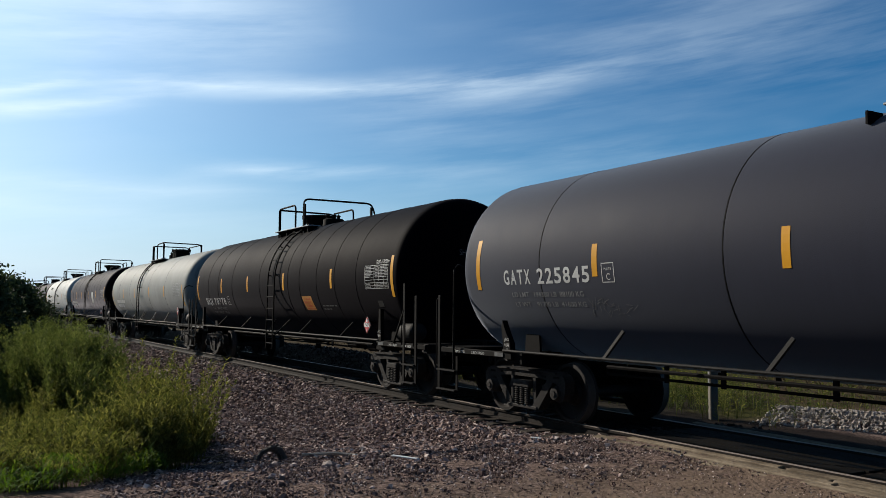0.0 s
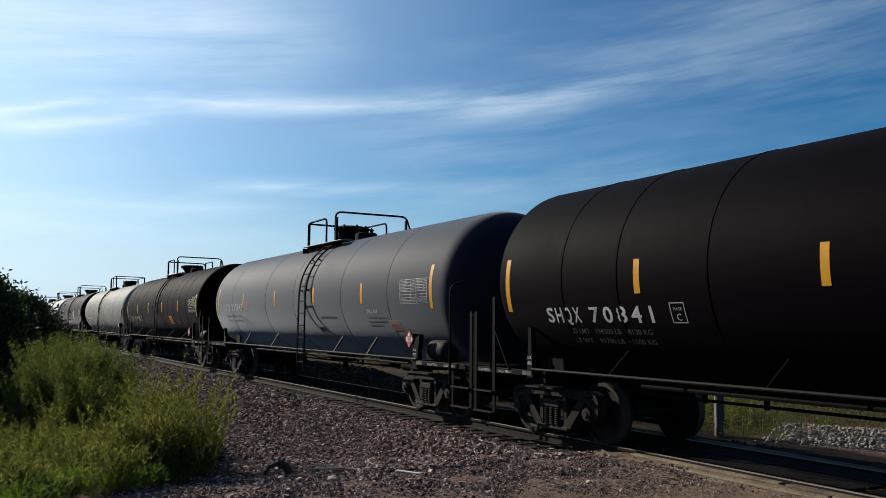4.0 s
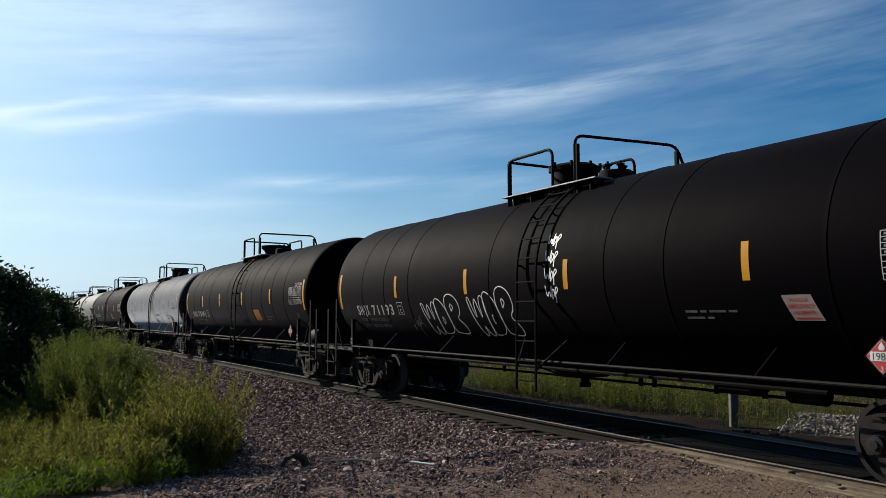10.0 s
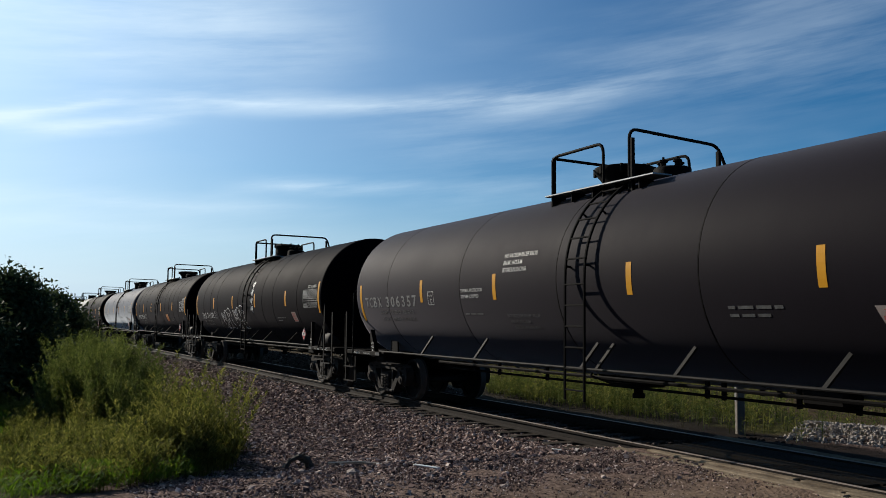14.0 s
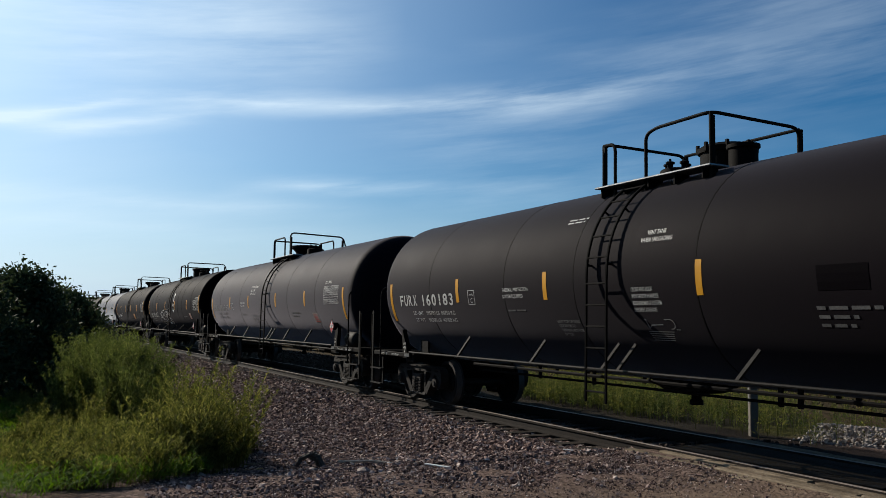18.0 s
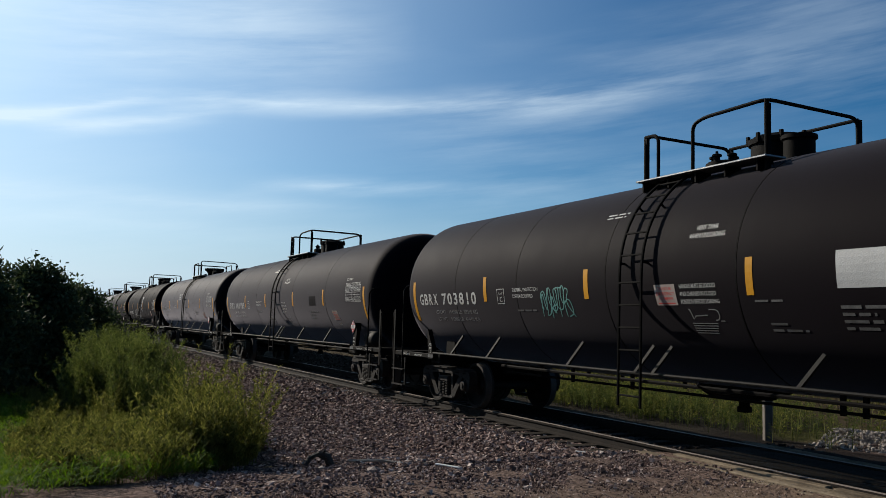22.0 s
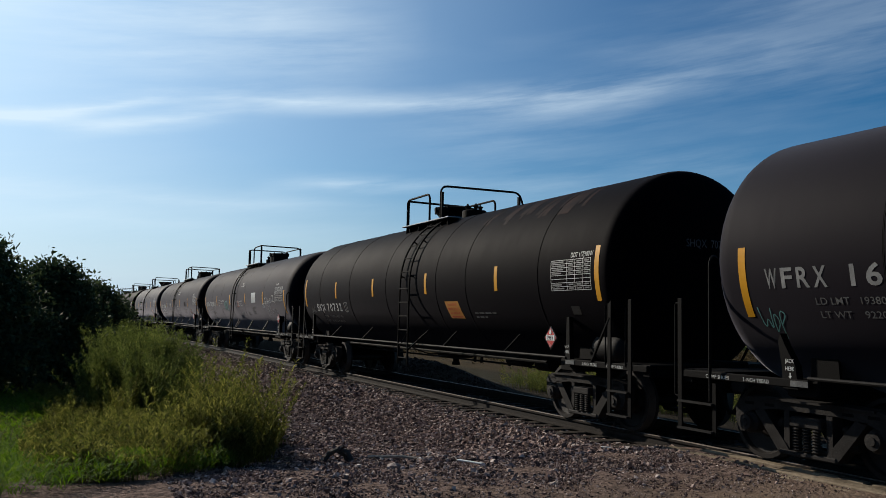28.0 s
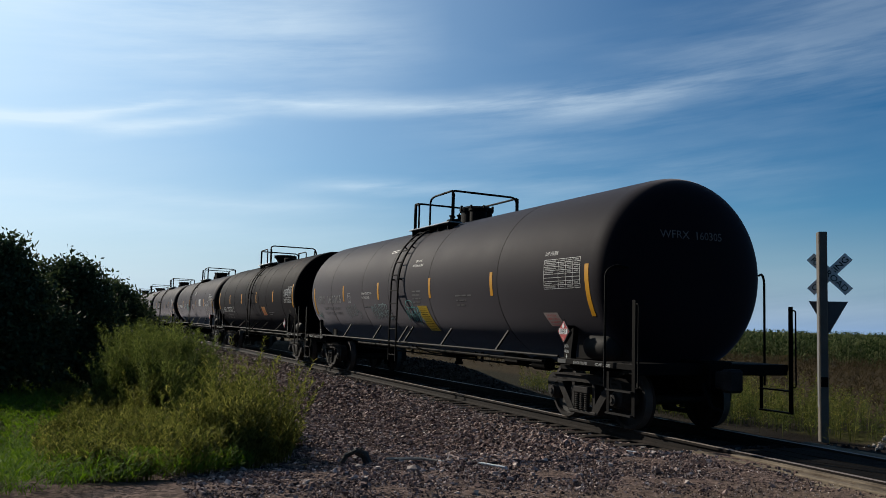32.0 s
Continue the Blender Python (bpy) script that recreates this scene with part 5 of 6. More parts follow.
def build_corn():
    rng = np.random.default_rng(31)
    V, Fc, base = [], [], 0
    for row in range(9):
        for x in np.arange(-105, -20, 0.24 if row < 4 else 0.4):
            px, py = x + rng.normal(0, 0.05), 50 + row * 0.78 + rng.normal(0, 0.06)
            z0 = float(ground_height(px, py))
            H = rng.uniform(1.85, 2.35)
            w = 0.015
            V.append([(px - w, py, z0), (px + w, py, z0), (px + w * 0.4, py, z0 + H), (px - w * 0.4, py, z0 + H)])
            Fc.append((base, base + 1, base + 2, base + 3))
            base += 4
            for j in range(9):
                t = 0.15 + 0.8 * j / 8 + rng.uniform(-0.03, 0.03)
                a = rng.uniform(0, 2 * np.pi)
                L = rng.uniform(0.45, 0.75) * (1.1 - 0.5 * abs(t - 0.5))
                c, s, zz = math.cos(a), math.sin(a), z0 + H * t
                q = 0.055
                V.append([(px, py, zz), (px + c * L * 0.45 - s * q, py + s * L * 0.45 + c * q, zz + L * 0.42), (px + c * L * 0.45 + s * q, py + s * L * 0.45 - c * q, zz + L * 0.42), (px + c * L, py + s * L, zz + L * rng.uniform(-0.1, 0.3))])
                Fc.append((base, base + 1, base + 2))
                Fc.append((base + 1, base + 3, base + 2))
                base += 4
            for j in range(4):
                a = rng.uniform(0, 2 * np.pi)
                c, s = math.cos(a) * 0.12, math.sin(a) * 0.12
                V.append([(px - 0.008, py, z0 + H - 0.05), (px + 0.008, py, z0 + H - 0.05), (px + c, py + s, z0 + H + 0.22), (px + c, py + s, z0 + H + 0.2)])
                Fc.append((base, base + 1, base + 2))
                base += 4
    V = np.array(V).reshape(-1, 3)
    tagged(flat("corn_field", V.tolist(), Fc, "corn_leaf"), "field of tall green corn with tassels", "corn", kind="stuff")


def build_tree(x, y, height, radius, seed, label, flat_side=1.0):
    """A bushy tree: tapered trunk, limbs, and a crown of many small leaves in uneven clumps."""
    rng = np.random.default_rng(seed)
    z0 = float(ground_height(x, y)) - 0.05
    tree = new("tree")
    tree.location = (x, y, z0)
    tagged(tree, label, "tree")
    bm = bmesh.new()
    tips = []

    def limb(p, d, r, length, depth):
        pts, q = [p], Vector(p)
        d = Vector(d).normalized()
        for i in range(4):
            d = (d + Vector(rng.normal(0, 0.16, 3)) + Vector((0, 0, 0.05))).normalized()
            q = q + d * length / 4
            pts.append(q.copy())
        rings = []
        for i, w in enumerate(pts):
            rr = r * (1 - 0.16 * i)
            rings.append([bm.verts.new((w[0] + rr * math.cos(2 * math.pi * j / 6), w[1] + rr * math.sin(2 * math.pi * j / 6), w[2])) for j in range(6)])
        for A, B in zip(rings, rings[1:]):
            for j in range(6):
                bm.faces.new((A[j], A[(j + 1) % 6], B[(j + 1) % 6], B[j]))
        tips.extend(pts[2:])
        if depth:
            for _ in range(4):
                a = rng.uniform(0, 2 * math.pi)
                limb(pts[rng.integers(1, 5)], (math.cos(a), math.sin(a), rng.uniform(0.2, 1.0)), r * 0.5, length * rng.uniform(0.55, 0.8), depth - 1)

    for j in range(4):
        a = 2 * math.pi * j / 4 + rng.uniform(-0.5, 0.5)
        limb(Vector((0.15 * math.cos(a), 0.15 * math.sin(a), 0)), (0.45 * math.cos(a), 0.45 * math.sin(a), 1), 0.07, height * 0.42, 2)
    part("trunk", bm, "bark", tree, "dark forked trunk and limbs")
    n_clump = int(105 * radius)
    V = []
    for c in range(n_clump):
        u, th = rng.uniform(0, 1), rng.uniform(0, 2 * np.pi)
        zz = rng.uniform(0.03, 1.0)
        env = radius * (1.0 - 0.75 * max(0, zz - 0.45) ** 1.3 / 0.55 ** 1.3) * (0.85 + 0.15 * math.sin(3 * th + seed))
        rr = env * math.sqrt(u) * rng.uniform(0.85, 1.1)
        cx, cy_, cz_ = rr * math.cos(th), rr * math.sin(th) * flat_side, height * zz * rng.uniform(0.92, 1.05)
        m = 130
        off = rng.normal(0, 1, (m, 3)) * np.array([0.30, 0.30, 0.22])
        cen = off + np.array([cx, cy_, cz_])
        cen = cen[cen[:, 2] > 0.05]
        m = len(cen)
        d1 = rng.normal(0, 1, (m, 3))
        d1 /= np.linalg.norm(d1, axis=1)[:, None]
        d2 = np.cross(d1, rng.normal(0, 1, (m, 3)))
        d2 /= np.linalg.norm(d2, axis=1)[:, None]
        L = rng.uniform(0.06, 0.12, m)[:, None]
        V.append(np.stack([cen - d1 * L, cen + d2 * L * 0.42, cen + d1 * L, cen - d2 * L * 0.42], 1).reshape(-1, 3))
    V = np.concatenate(V)
    i = np.arange(len(V) // 4)[:, None] * 4
    crown = flat("crown", V.tolist(), np.concatenate([i, i + 1, i + 2, i + 3], 1).tolist(), "tree_leaf", tree, "dense dark green leaves")
    return tree


build_weeds()
build_corn()
for tx, ty, th, tr, ts in ((-24.5, -5.2, 4.25, 2.7, 1), (-27.5, -1.9, 4.2, 2.3, 2), (-31.0, 0.25, 3.85, 2.15, 3), (-36.0, 1.8, 3.45, 1.8, 4), (-41.0, 2.8, 2.95, 1.4, 5), (-21.0, -9.0, 5.0, 3.0, 6)):
    build_tree(tx, ty, th, tr, ts, "dense dark bushy tree beside the railway bank")

# ---- markings of the single cars ----
surface("rust_stain", (0.024, 0.0125, 0.011), (0.006, 0.0038, 0.004), (0.6, 0.8), scale=3, grain=30, spec=0.03, bump=0.02, stops=(0.4, 0.65))
surface("patch_grey", (0.3276, 0.3354, 0.3354), (0.2496, 0.2574, 0.2574), (0.5, 0.65))
surface("paint_haze", (0.20, 0.27, 0.27), (0.07, 0.095, 0.095), (0.55, 0.7), scale=14, spec=0.1)


def fitted_text(name, text, x0, x1, h, cap, parent, material="letter_white", lift=0.0036):
    """Stencil letters of a given cap height, drawn out to fill x0 to x1 along the shell, a mesh for each word."""
    size = cap / 0.69

    def plain(a, b):
        return (a, b, 0)

    k = (x1 - x0) / glyphs(text, size, plain)[2]
    at = 0
    for word in text.split():
        at = text.index(word, at) + len(word)
        vs, fs, w = glyphs(word, size, plain)
        begin = glyphs(text[:at], size, plain)[2] - w
        ob = flat(name, [on_tank(x0 + (begin + v[0]) * k, h + v[1], lift) for v in vs], fs, material, parent)
        if cap < 0.1:
            tagged(ob, kind="stuff")


def car_mark(text, x0, x1, h, car, material="letter_white", cap=0.22):
    """Reporting mark and number: wide-set stencil characters, each in a cell of its own."""
    mark, number = text.split()
    whole = x1 - x0
    for name, word, a, b in (("mark_letter", mark, x0, x0 + 0.335 * whole), ("number_digit", number, x0 + 0.422 * whole, x1)):
        cell = (b - a) / (len(word) - 0.22)
        for i, ch in enumerate(word):
            vs, fs, w = glyphs(ch, cap / 0.69, lambda p, q: (p, q, 0))
            lo = min(v[0] for v in vs)
            k = min(0.78 * cell / (w - lo), 1.25)
            mid = a + cell * (i + 0.39)
            flat(name, [on_tank(mid + (v[0] - (w + lo) / 2) * k, h + v[1], 0.0036) for v in vs], fs, material, car)


def soften(pts, times=2):
    """Rounds a bent line by cutting its corners."""
    pts = [Vector(p) for p in pts]
    for _ in range(times):
        out = [pts[0]]
        for a, b in zip(pts, pts[1:]):
            out += [a * 0.75 + b * 0.25, a * 0.25 + b * 0.75]
        pts = out + [pts[-1]]
    return pts


def spray(car, name, shapes, x, h, w, tall, width, material, label, lean=0.0):
    """Sprayed lines: shapes are bent lines in a unit box."""
    bm = bmesh.new()
    for pts in shapes:
        stroke(bm, soften([(x + a * w + lean * b * tall, h + b * tall) for a, b in pts]), width)
    part(name, bm, material, car, label)


LETTER_W = [[(0, 0.95), (0.14, 1.0), (0.30, 0.38), (0.36, 0.9), (0.5, 0.95), (0.62, 0.35), (0.66, 1.0), (0.95, 1.0), (0.9, 0.5), (0.8, 0.0), (0.55, 0.05), (0.48, 0.35), (0.42, 0.02), (0.22, 0.02), (0.1, 0.5), (0, 0.95)]]
LETTER_D = [[(0, 0.0), (0.02, 1.0), (0.45, 1.05), (0.9, 0.75), (0.95, 0.25), (0.6, 0.0), (0, 0.0)], [(0.35, 0.3), (0.36, 0.55), (0.55, 0.42), (0.35, 0.3)]]
LETTER_P = [[(0.1, 0.0), (0.0, 0.95), (0.45, 1.12), (0.95, 0.95), (1.0, 0.6), (0.6, 0.42), (0.95, 0.2), (0.9, -0.05), (0.5, -0.05), (0.1, 0.0)], [(0.38, 0.62), (0.4, 0.85), (0.6, 0.74), (0.38, 0.62)]]
SCRAWL = [[(0, 0.2), (0.06, 0.12), (0.12, 0.55), (0.16, 0.1)], [(0.02, 0.4), (0.2, 0.5)], [(0.3, 0.9), (0.2, 0.75), (0.24, 0.3), (0.34, 0.75), (0.36, 0.25)], [(0.38, 0.95), (0.44, 0.3), (0.5, 0.95), (0.54, 0.35)], [(0.4, 0.6), (0.55, 0.62)], [(0.6, 0.35), (0.6, 1.0), (0.7, 0.3), (0.72, 1.0), (0.86, 1.05), (0.82, 0.65), (0.72, 0.6), (0.92, 0.6), (1.0, 0.35)], [(0.45, 0.1), (0.5, 0.3), (0.6, 0.2), (0.54, -0.05), (0.66, -0.3)]]
TAG = [[(0, 1.0), (0.1, 0.15), (0.28, 0.7), (0.36, 0.1), (0.46, 0.95)], [(0.46, 0.1), (0.52, 0.85), (0.72, 0.5), (0.46, 0.1)], [(0.7, -0.15), (0.74, 0.9), (1.0, 0.75), (0.74, 0.4)]]
LOOPS = [[(0.05, 0.3), (0.0, 0.8), (0.15, 0.9), (0.2, 0.3), (0.12, 0.1), (0.3, 0.2), (0.36, 0.9), (0.25, 1.0), (0.28, 0.4), (0.5, 0.2), (0.55, 0.9), (0.42, 0.95), (0.48, 0.4), (0.7, 0.25), (0.78, 1.0), (0.65, 1.0), (0.68, 0.4), (0.9, 0.7), (1.0, 0.2), (0.82, 0.1)]]
ZIGZAG = [[(0, 0.1), (0.08, 1.0), (0.16, 0.1), (0.24, 0.95)], [(0.3, 0.05), (0.38, 0.9), (0.46, 0.1), (0.34, 0.4), (0.5, 0.45)], [(0.5, 0.95), (0.7, 0.95)], [(0.6, 0.95), (0.58, 0.1)], [(0.76, 0.1), (0.74, 0.95), (0.92, 0.9), (0.78, 0.55), (1.0, 0.1)]]


def plate_mark(car, x, h, text="C"):
    bm = bmesh.new()
    s, t = 0.25, 0.27
    for a0, a1, b0, b1 in ((0, s, 0, 0.012), (0, s, t - 0.012, t), (0, 0.012, 0, t), (s - 0.012, s, 0, t)):
        decal(bm, x + a0, x + a1, h + b0, h + b1, 0.0036)
    mark = part("plate_mark", bm, "letter_white", car, "small outlined square stencil")
    fitted_text("letter", text, x + 0.085, x + 0.165, h + 0.035, 0.09, mark)
    fitted_text("word", "PLATE", x + 0.05, x + 0.2, h + 0.17, 0.035, mark)


def sticker(car, x0, x1, h0, h1, material, label, ink="placard_red", lean=0.1, lines=6, thick=0.2, words=("24-HOUR", "EMERGENCY", "NUMBER")):
    """A notice on the shell with rows of small print."""
    bm = bmesh.new()
    decal(bm, x0, x1, h0, h1, 0.0032, -lean)
    st = part("notice", bm, material, car, label)
    bm = bmesh.new()
    for i in range(lines):
        f = (i + 0.6) / (lines + 0.2)
        if words and f < 0.8:
            continue
        y = h1 - (h1 - h0) * f
        sh = -lean * (1 - f)
        t = (h1 - h0) / (lines + 0.5) * thick
        decal(bm, x0 + sh + (x1 - x0) * 0.1, x1 + sh - (x1 - x0) * (0.1 if i % 2 else 0.2), y - t, y + t, 0.0052)
    tagged(part("print_text", bm, ink, st), kind="stuff")
    for i, word in enumerate(words):
        f = 0.06 + 0.24 * (i + 0.5)
        pad = (x1 - x0) * (0.16, 0.06, 0.14)[i]
        fitted_text("word", word, x0 + pad - lean * (1 - f), x1 - pad - lean * (1 - f), h1 - (h1 - h0) * (f + 0.09), (h1 - h0) * 0.15, st, ink, 0.0052)
    return st


def head_text(car, look_kind, text, cap=0.12, z=0.38, material="letter_dim", side=-0.30, wide=0.85):
    """Faint letters on the domed rear head."""
    half, deep, power = LOOKS[look_kind].get("rear", LOOKS[look_kind]["half"]), LOOKS[look_kind].get("rear_head", LOOKS[look_kind].get("head", 0.48)), LOOKS[look_kind].get("power", 2.7)
    vs, fs, w = glyphs(text, cap / 0.69, lambda a, b: (a, b, 0))
    k = wide / w
    out = []
    for a, b, _ in vs:
        y, zz = side + a * k, z + b
        r = min(0.999, math.hypot(y, zz) / SHELL[0])
        out.append((half + deep * (1 - r ** power) ** (1 / power) + 0.012, y, TANK_Z + zz))
    tagged(flat("head_number", out, fs, material, car), kind="stuff")


def sill_words(car, look_kind):
    """Short white words on the near side sills and jacking posts."""
    for d, words in ((1, ("2 INCH TREAD", "COMP SHOES")), (-1, ("2 INCH TREAD", "COMP SHOES"))):
        for i, word in enumerate(words):
            x0 = (7.45 + 0.62 * i) * d - (0.0 if d > 0 else 0.5) + under_shift(look_kind)
            vs, fs, w = glyphs(word, 0.062, lambda a, b: (a, b, 0))
            k = 0.4 / w
            flat("sill_text", [(x0 + v[0] * k, -1.504, 0.985 + v[1]) for v in vs], fs, "letter_white", car)


def jack_words(car, look_kind):
    """JACK HERE and a down arrow on each jacking post."""
    xt = LOOKS[look_kind]["truck"]
    for d in (-1, 1):
        xj = (xt + 0.1) * d + under_shift(look_kind) + {("warned", -1): -0.15, ("sprayed", 1): 0.13}.get((look_kind, d), 0.0)
        y = -1.504 if look_kind in JACKETED else -1.494
        for text, z in (("JACK", 1.235), ("HERE", 1.15)):
            vs, fs, w = glyphs(text, 0.065, lambda a, b: (a, b, 0))
            k = 0.125 / w
            flat("jack_text", [(xj - 0.07 + v[0] * k, y, z + v[1]) for v in vs], fs, "letter_white", car)
        if look_kind not in JACKETED:
            flat("jack_arrow", [(xj + a, y, 1.06 + b) for a, b in ((-0.008, 0.065), (-0.008, 0.03), (-0.024, 0.03), (0.0, 0.0), (0.024, 0.03), (0.008, 0.03), (0.008, 0.065))], [(0, 1, 2, 3, 4, 5, 6)], "letter_white", car)


def valve_drawing(car, x, h, w):
    """Stencilled drawing of a valve handle with five ruled lines below it."""
    bm = bmesh.new()
    stroke(bm, [(x + 0.02 * w, h), (x + 0.06 * w, h), (x + 0.12 * w, h - 0.13), (x + 0.2 * w, h - 0.085), (x + 0.55 * w, h - 0.075)], 0.016)
    stroke(bm, soften([(x + 0.62 * w, h), (x + 0.86 * w, h), (x + 0.90 * w, h - 0.09), (x + 0.82 * w, h - 0.14), (x + 0.74 * w, h - 0.14)]), 0.014)
    stroke(bm, [(x + 0.88 * w, h - 0.15), (x + w, h - 0.15)], 0.012)
    for i in range(5):
        stroke(bm, [(x + (0.03 + 0.01 * i) * w, h - 0.185 - 0.034 * i), (x + (0.78 - 0.02 * i) * w, h - 0.185 - 0.034 * i)], 0.012)
    tagged(part("valve_drawing", bm, "letter_worn", car, "white stencilled drawing of a valve handle"), kind="stuff")


def weights(car, x, h, a="195200 LB   88500 KG", b="90800 LB   41200 KG", wide=1.9, material="letter_white"):
    fitted_text("weight_text", "LD LMT   " + a, x, x + wide, h, 0.078, car, material)
    fitted_text("weight_text", "LT WT    " + b, x + 0.02, x + wide, h - 0.155, 0.078, car, material)


def dress_orange(car, mark, dx=0.0, table=6.24):
    car_mark(mark, -6.93 + dx, -4.6 + dx, -0.67 + dx * 0.2, car)
    weights(car, -6.5 + dx, -0.83, "194300 LB  88130 KG", "91700 LB  41600 KG", 1.7, "letter_dim")
    plate_mark(car, -4.36 + dx, -0.66, "C")
    sticker(car, 2.48, 3.1, -0.80, -0.43, "sticker_orange", "orange hazard notice with red print")
    text_bars(car, 3.62, -0.68, (0.85, 0.45))
    build_data_panel(car, table, -0.30, 1.1)
    fitted_text("grade_text", "DOT 117J100W", table + 0.55, table + 1.15, 0.21, 0.08, car)
    bm = bmesh.new()
    decal(bm, table + 0.45, table + 0.68, -0.70, -0.56)
    part("small_plate", bm, "reservoir_paint", car)


def use_shell(look_kind):
    SHELL[0] = LOOKS[look_kind].get("radius", TANK_R)


d_car, g_car, s_car, q_car, t_car, f_car, b_car, h_car, w_car = CARS[6:]

for car, mark in ((d_car, "SHQX  70778"), (s_car, "SHQX  70841"), (h_car, "SHQX  70732")):
    last = car is h_car
    use_shell("rusty" if last else "jacketed")
    dress_orange(car, mark, 0.2 if last else 0.1, 6.54 if last else 6.24)
    head_text(car, "rusty" if last else "jacketed", mark)
spray(h_car, "graffiti", SCRAWL, -7.45, -0.82, 0.5, 0.34, 0.022, "letter_dim", "small white graffiti scrawl")
# rust runs on the last black car's back
rng_r = random.Random(3)
for x in (3.5, 4.1, 4.8, 5.4, 6.0, 6.6):
    bm = bmesh.new()
    for _ in range(3):
        x0, w0 = x + rng_r.uniform(-0.25, 0.25), rng_r.uniform(0.08, 0.2)
        stroke(bm, soften([(x0, 1.95), (x0 + 0.04, 1.6), (x0 + rng_r.uniform(-0.1, 0.15), rng_r.uniform(1.05, 1.3))]), w0, 0.003)
    part("rust_stain", bm, "rust_stain", h_car, "dull rust-brown stain")

# dark grey car
use_shell("grey")
car_mark("GATX 225845", -6.95, -4.86, -0.31, g_car)
weights(g_car, -6.8, -0.52, "194300 LB  88100 KG", "91700 LB  41600 KG", 1.75, "letter_worn")
plate_mark(g_car, -4.6, -0.33)
fitted_text("notice_text", "FRA AIP", 4.6, 5.14, -0.49, 0.11, g_car)
text_bars(g_car, 4.6, -0.57, (0.95, 0.85, 0.6), 0.09, 0.03)
text_bars(g_car, 1.75, -0.55, (1.0,), 0.09, 0.05)
sticker(g_car, 5.62, 6.08, -0.88, -0.62, "sticker_pale", "faded white and red emergency notice", lean=0.05)
build_data_panel(g_car, 6.3, -0.28)
head_text(g_car, "grey", "GATX  225845")
bm = bmesh.new()
rng_s = random.Random(8)
for _ in range(34):
    x, y = -4.55 + rng_s.uniform(-0.45, 0.45), -0.72 + rng_s.uniform(-0.16, 0.14)
    a = rng_s.uniform(0, 3.1)
    L = rng_s.uniform(0.05, 0.16)
    stroke(bm, [(x, y), (x + L * math.cos(a), y + L * math.sin(a))], 0.008)
part("scratch_mark", bm, "letter_dim", g_car, "pale scratches in the paint")

# black car with graffiti
use_shell("sprayed")
car_mark("SHQX 71193", -6.9, -4.9, -0.63, q_car)
weights(q_car, -6.82, -0.79, "195700 LB  88750 KG", "90300 LB  40950 KG", 1.56, "letter_dim")
plate_mark(q_car, -4.68, -0.63)
for x0, w, tall in ((-3.5, 1.5, 0.72), (-1.62, 1.45, 0.80)):
    for k3, shp in enumerate((LETTER_W, LETTER_D, LETTER_P)):
        spray(q_car, "graffiti", shp, x0 + w * (0.0, 0.36, 0.64)[k3], -1.10 + 0.04 * k3, w * (0.42, 0.34, 0.38)[k3], tall, 0.02, "paint_white", "white outlined graffiti letters", -0.12)
spray(q_car, "graffiti", SCRAWL, -4.25, -1.05, 0.55, 0.36, 0.02, "letter_dim", "small scrawled graffiti")
for i in range(4):
    spray(q_car, "graffiti", TAG, 0.80, 0.40 - 0.275 * i, 0.34, 0.24, 0.024, "paint_white", "white sprayed graffiti tag")
sticker(q_car, 5.28, 5.66, -0.74, -0.44, "sticker_pale", "faded white and red emergency notice")
text_bars(q_car, 3.68, -0.62, (0.85, 0.45))
build_data_panel(q_car, 6.42, -0.32)
fitted_text("grade_text", "DOT 117J100W", 6.8, 7.5, 0.21, 0.08, q_car)
head_text(q_car, "sprayed", "SHQX  71193")

# dark grey car with stencilled warnings
use_shell("warned")
car_mark("TCBX 306357", -7.76, -5.05, -0.37, t_car, "letter_worn")
weights(t_car, -7.0, -0.53, wide=1.72, material="letter_dim")
plate_mark(t_car, -4.52, -0.36)
for i, line in enumerate(("NO VACUUM RELIEF VALVE", "BREAK VACUUM", "BEFORE UNLOADING")):
    fitted_text("warning_text", line, -1.68, (-0.68, -1.1, -0.95)[i], 0.41 - 0.125 * i, 0.075, t_car)
for i, line in enumerate(("THERMAL PROTECTION", "SYSTEM EQUIPPED")):
    fitted_text("notice_text", line, -3.15, (-2.36, -2.5)[i], -0.14 - 0.11 * i, 0.06, t_car)
text_bars(t_car, -3.1, -0.55, (0.7,), 0.09, 0.03)
for i, (line, a, b) in enumerate((("NO VACUUM RELIEF VALVE", -1.66, -0.68), ("BREAK VACUUM", -1.62, -1.02), ("BEFORE UNLOADING", -1.56, -0.80))):
    fitted_text("warning_text", line, a, b, -0.62 - 0.105 * i, 0.06, t_car, "letter_dim")
text_bars(t_car, 3.3, -0.5, (0.8, 0.6), 0.1, 0.04)
sticker(t_car, 5.3, 5.75, -0.8, -0.5, "sticker_pale", "faded emergency notice")
build_data_panel(t_car, 6.4, -0.26)
fitted_text("grade_text", "DOT 117R100W", 6.45, 6.95, 0.29, 0.08, t_car)
head_text(t_car, "warned", "TCBX  306357")


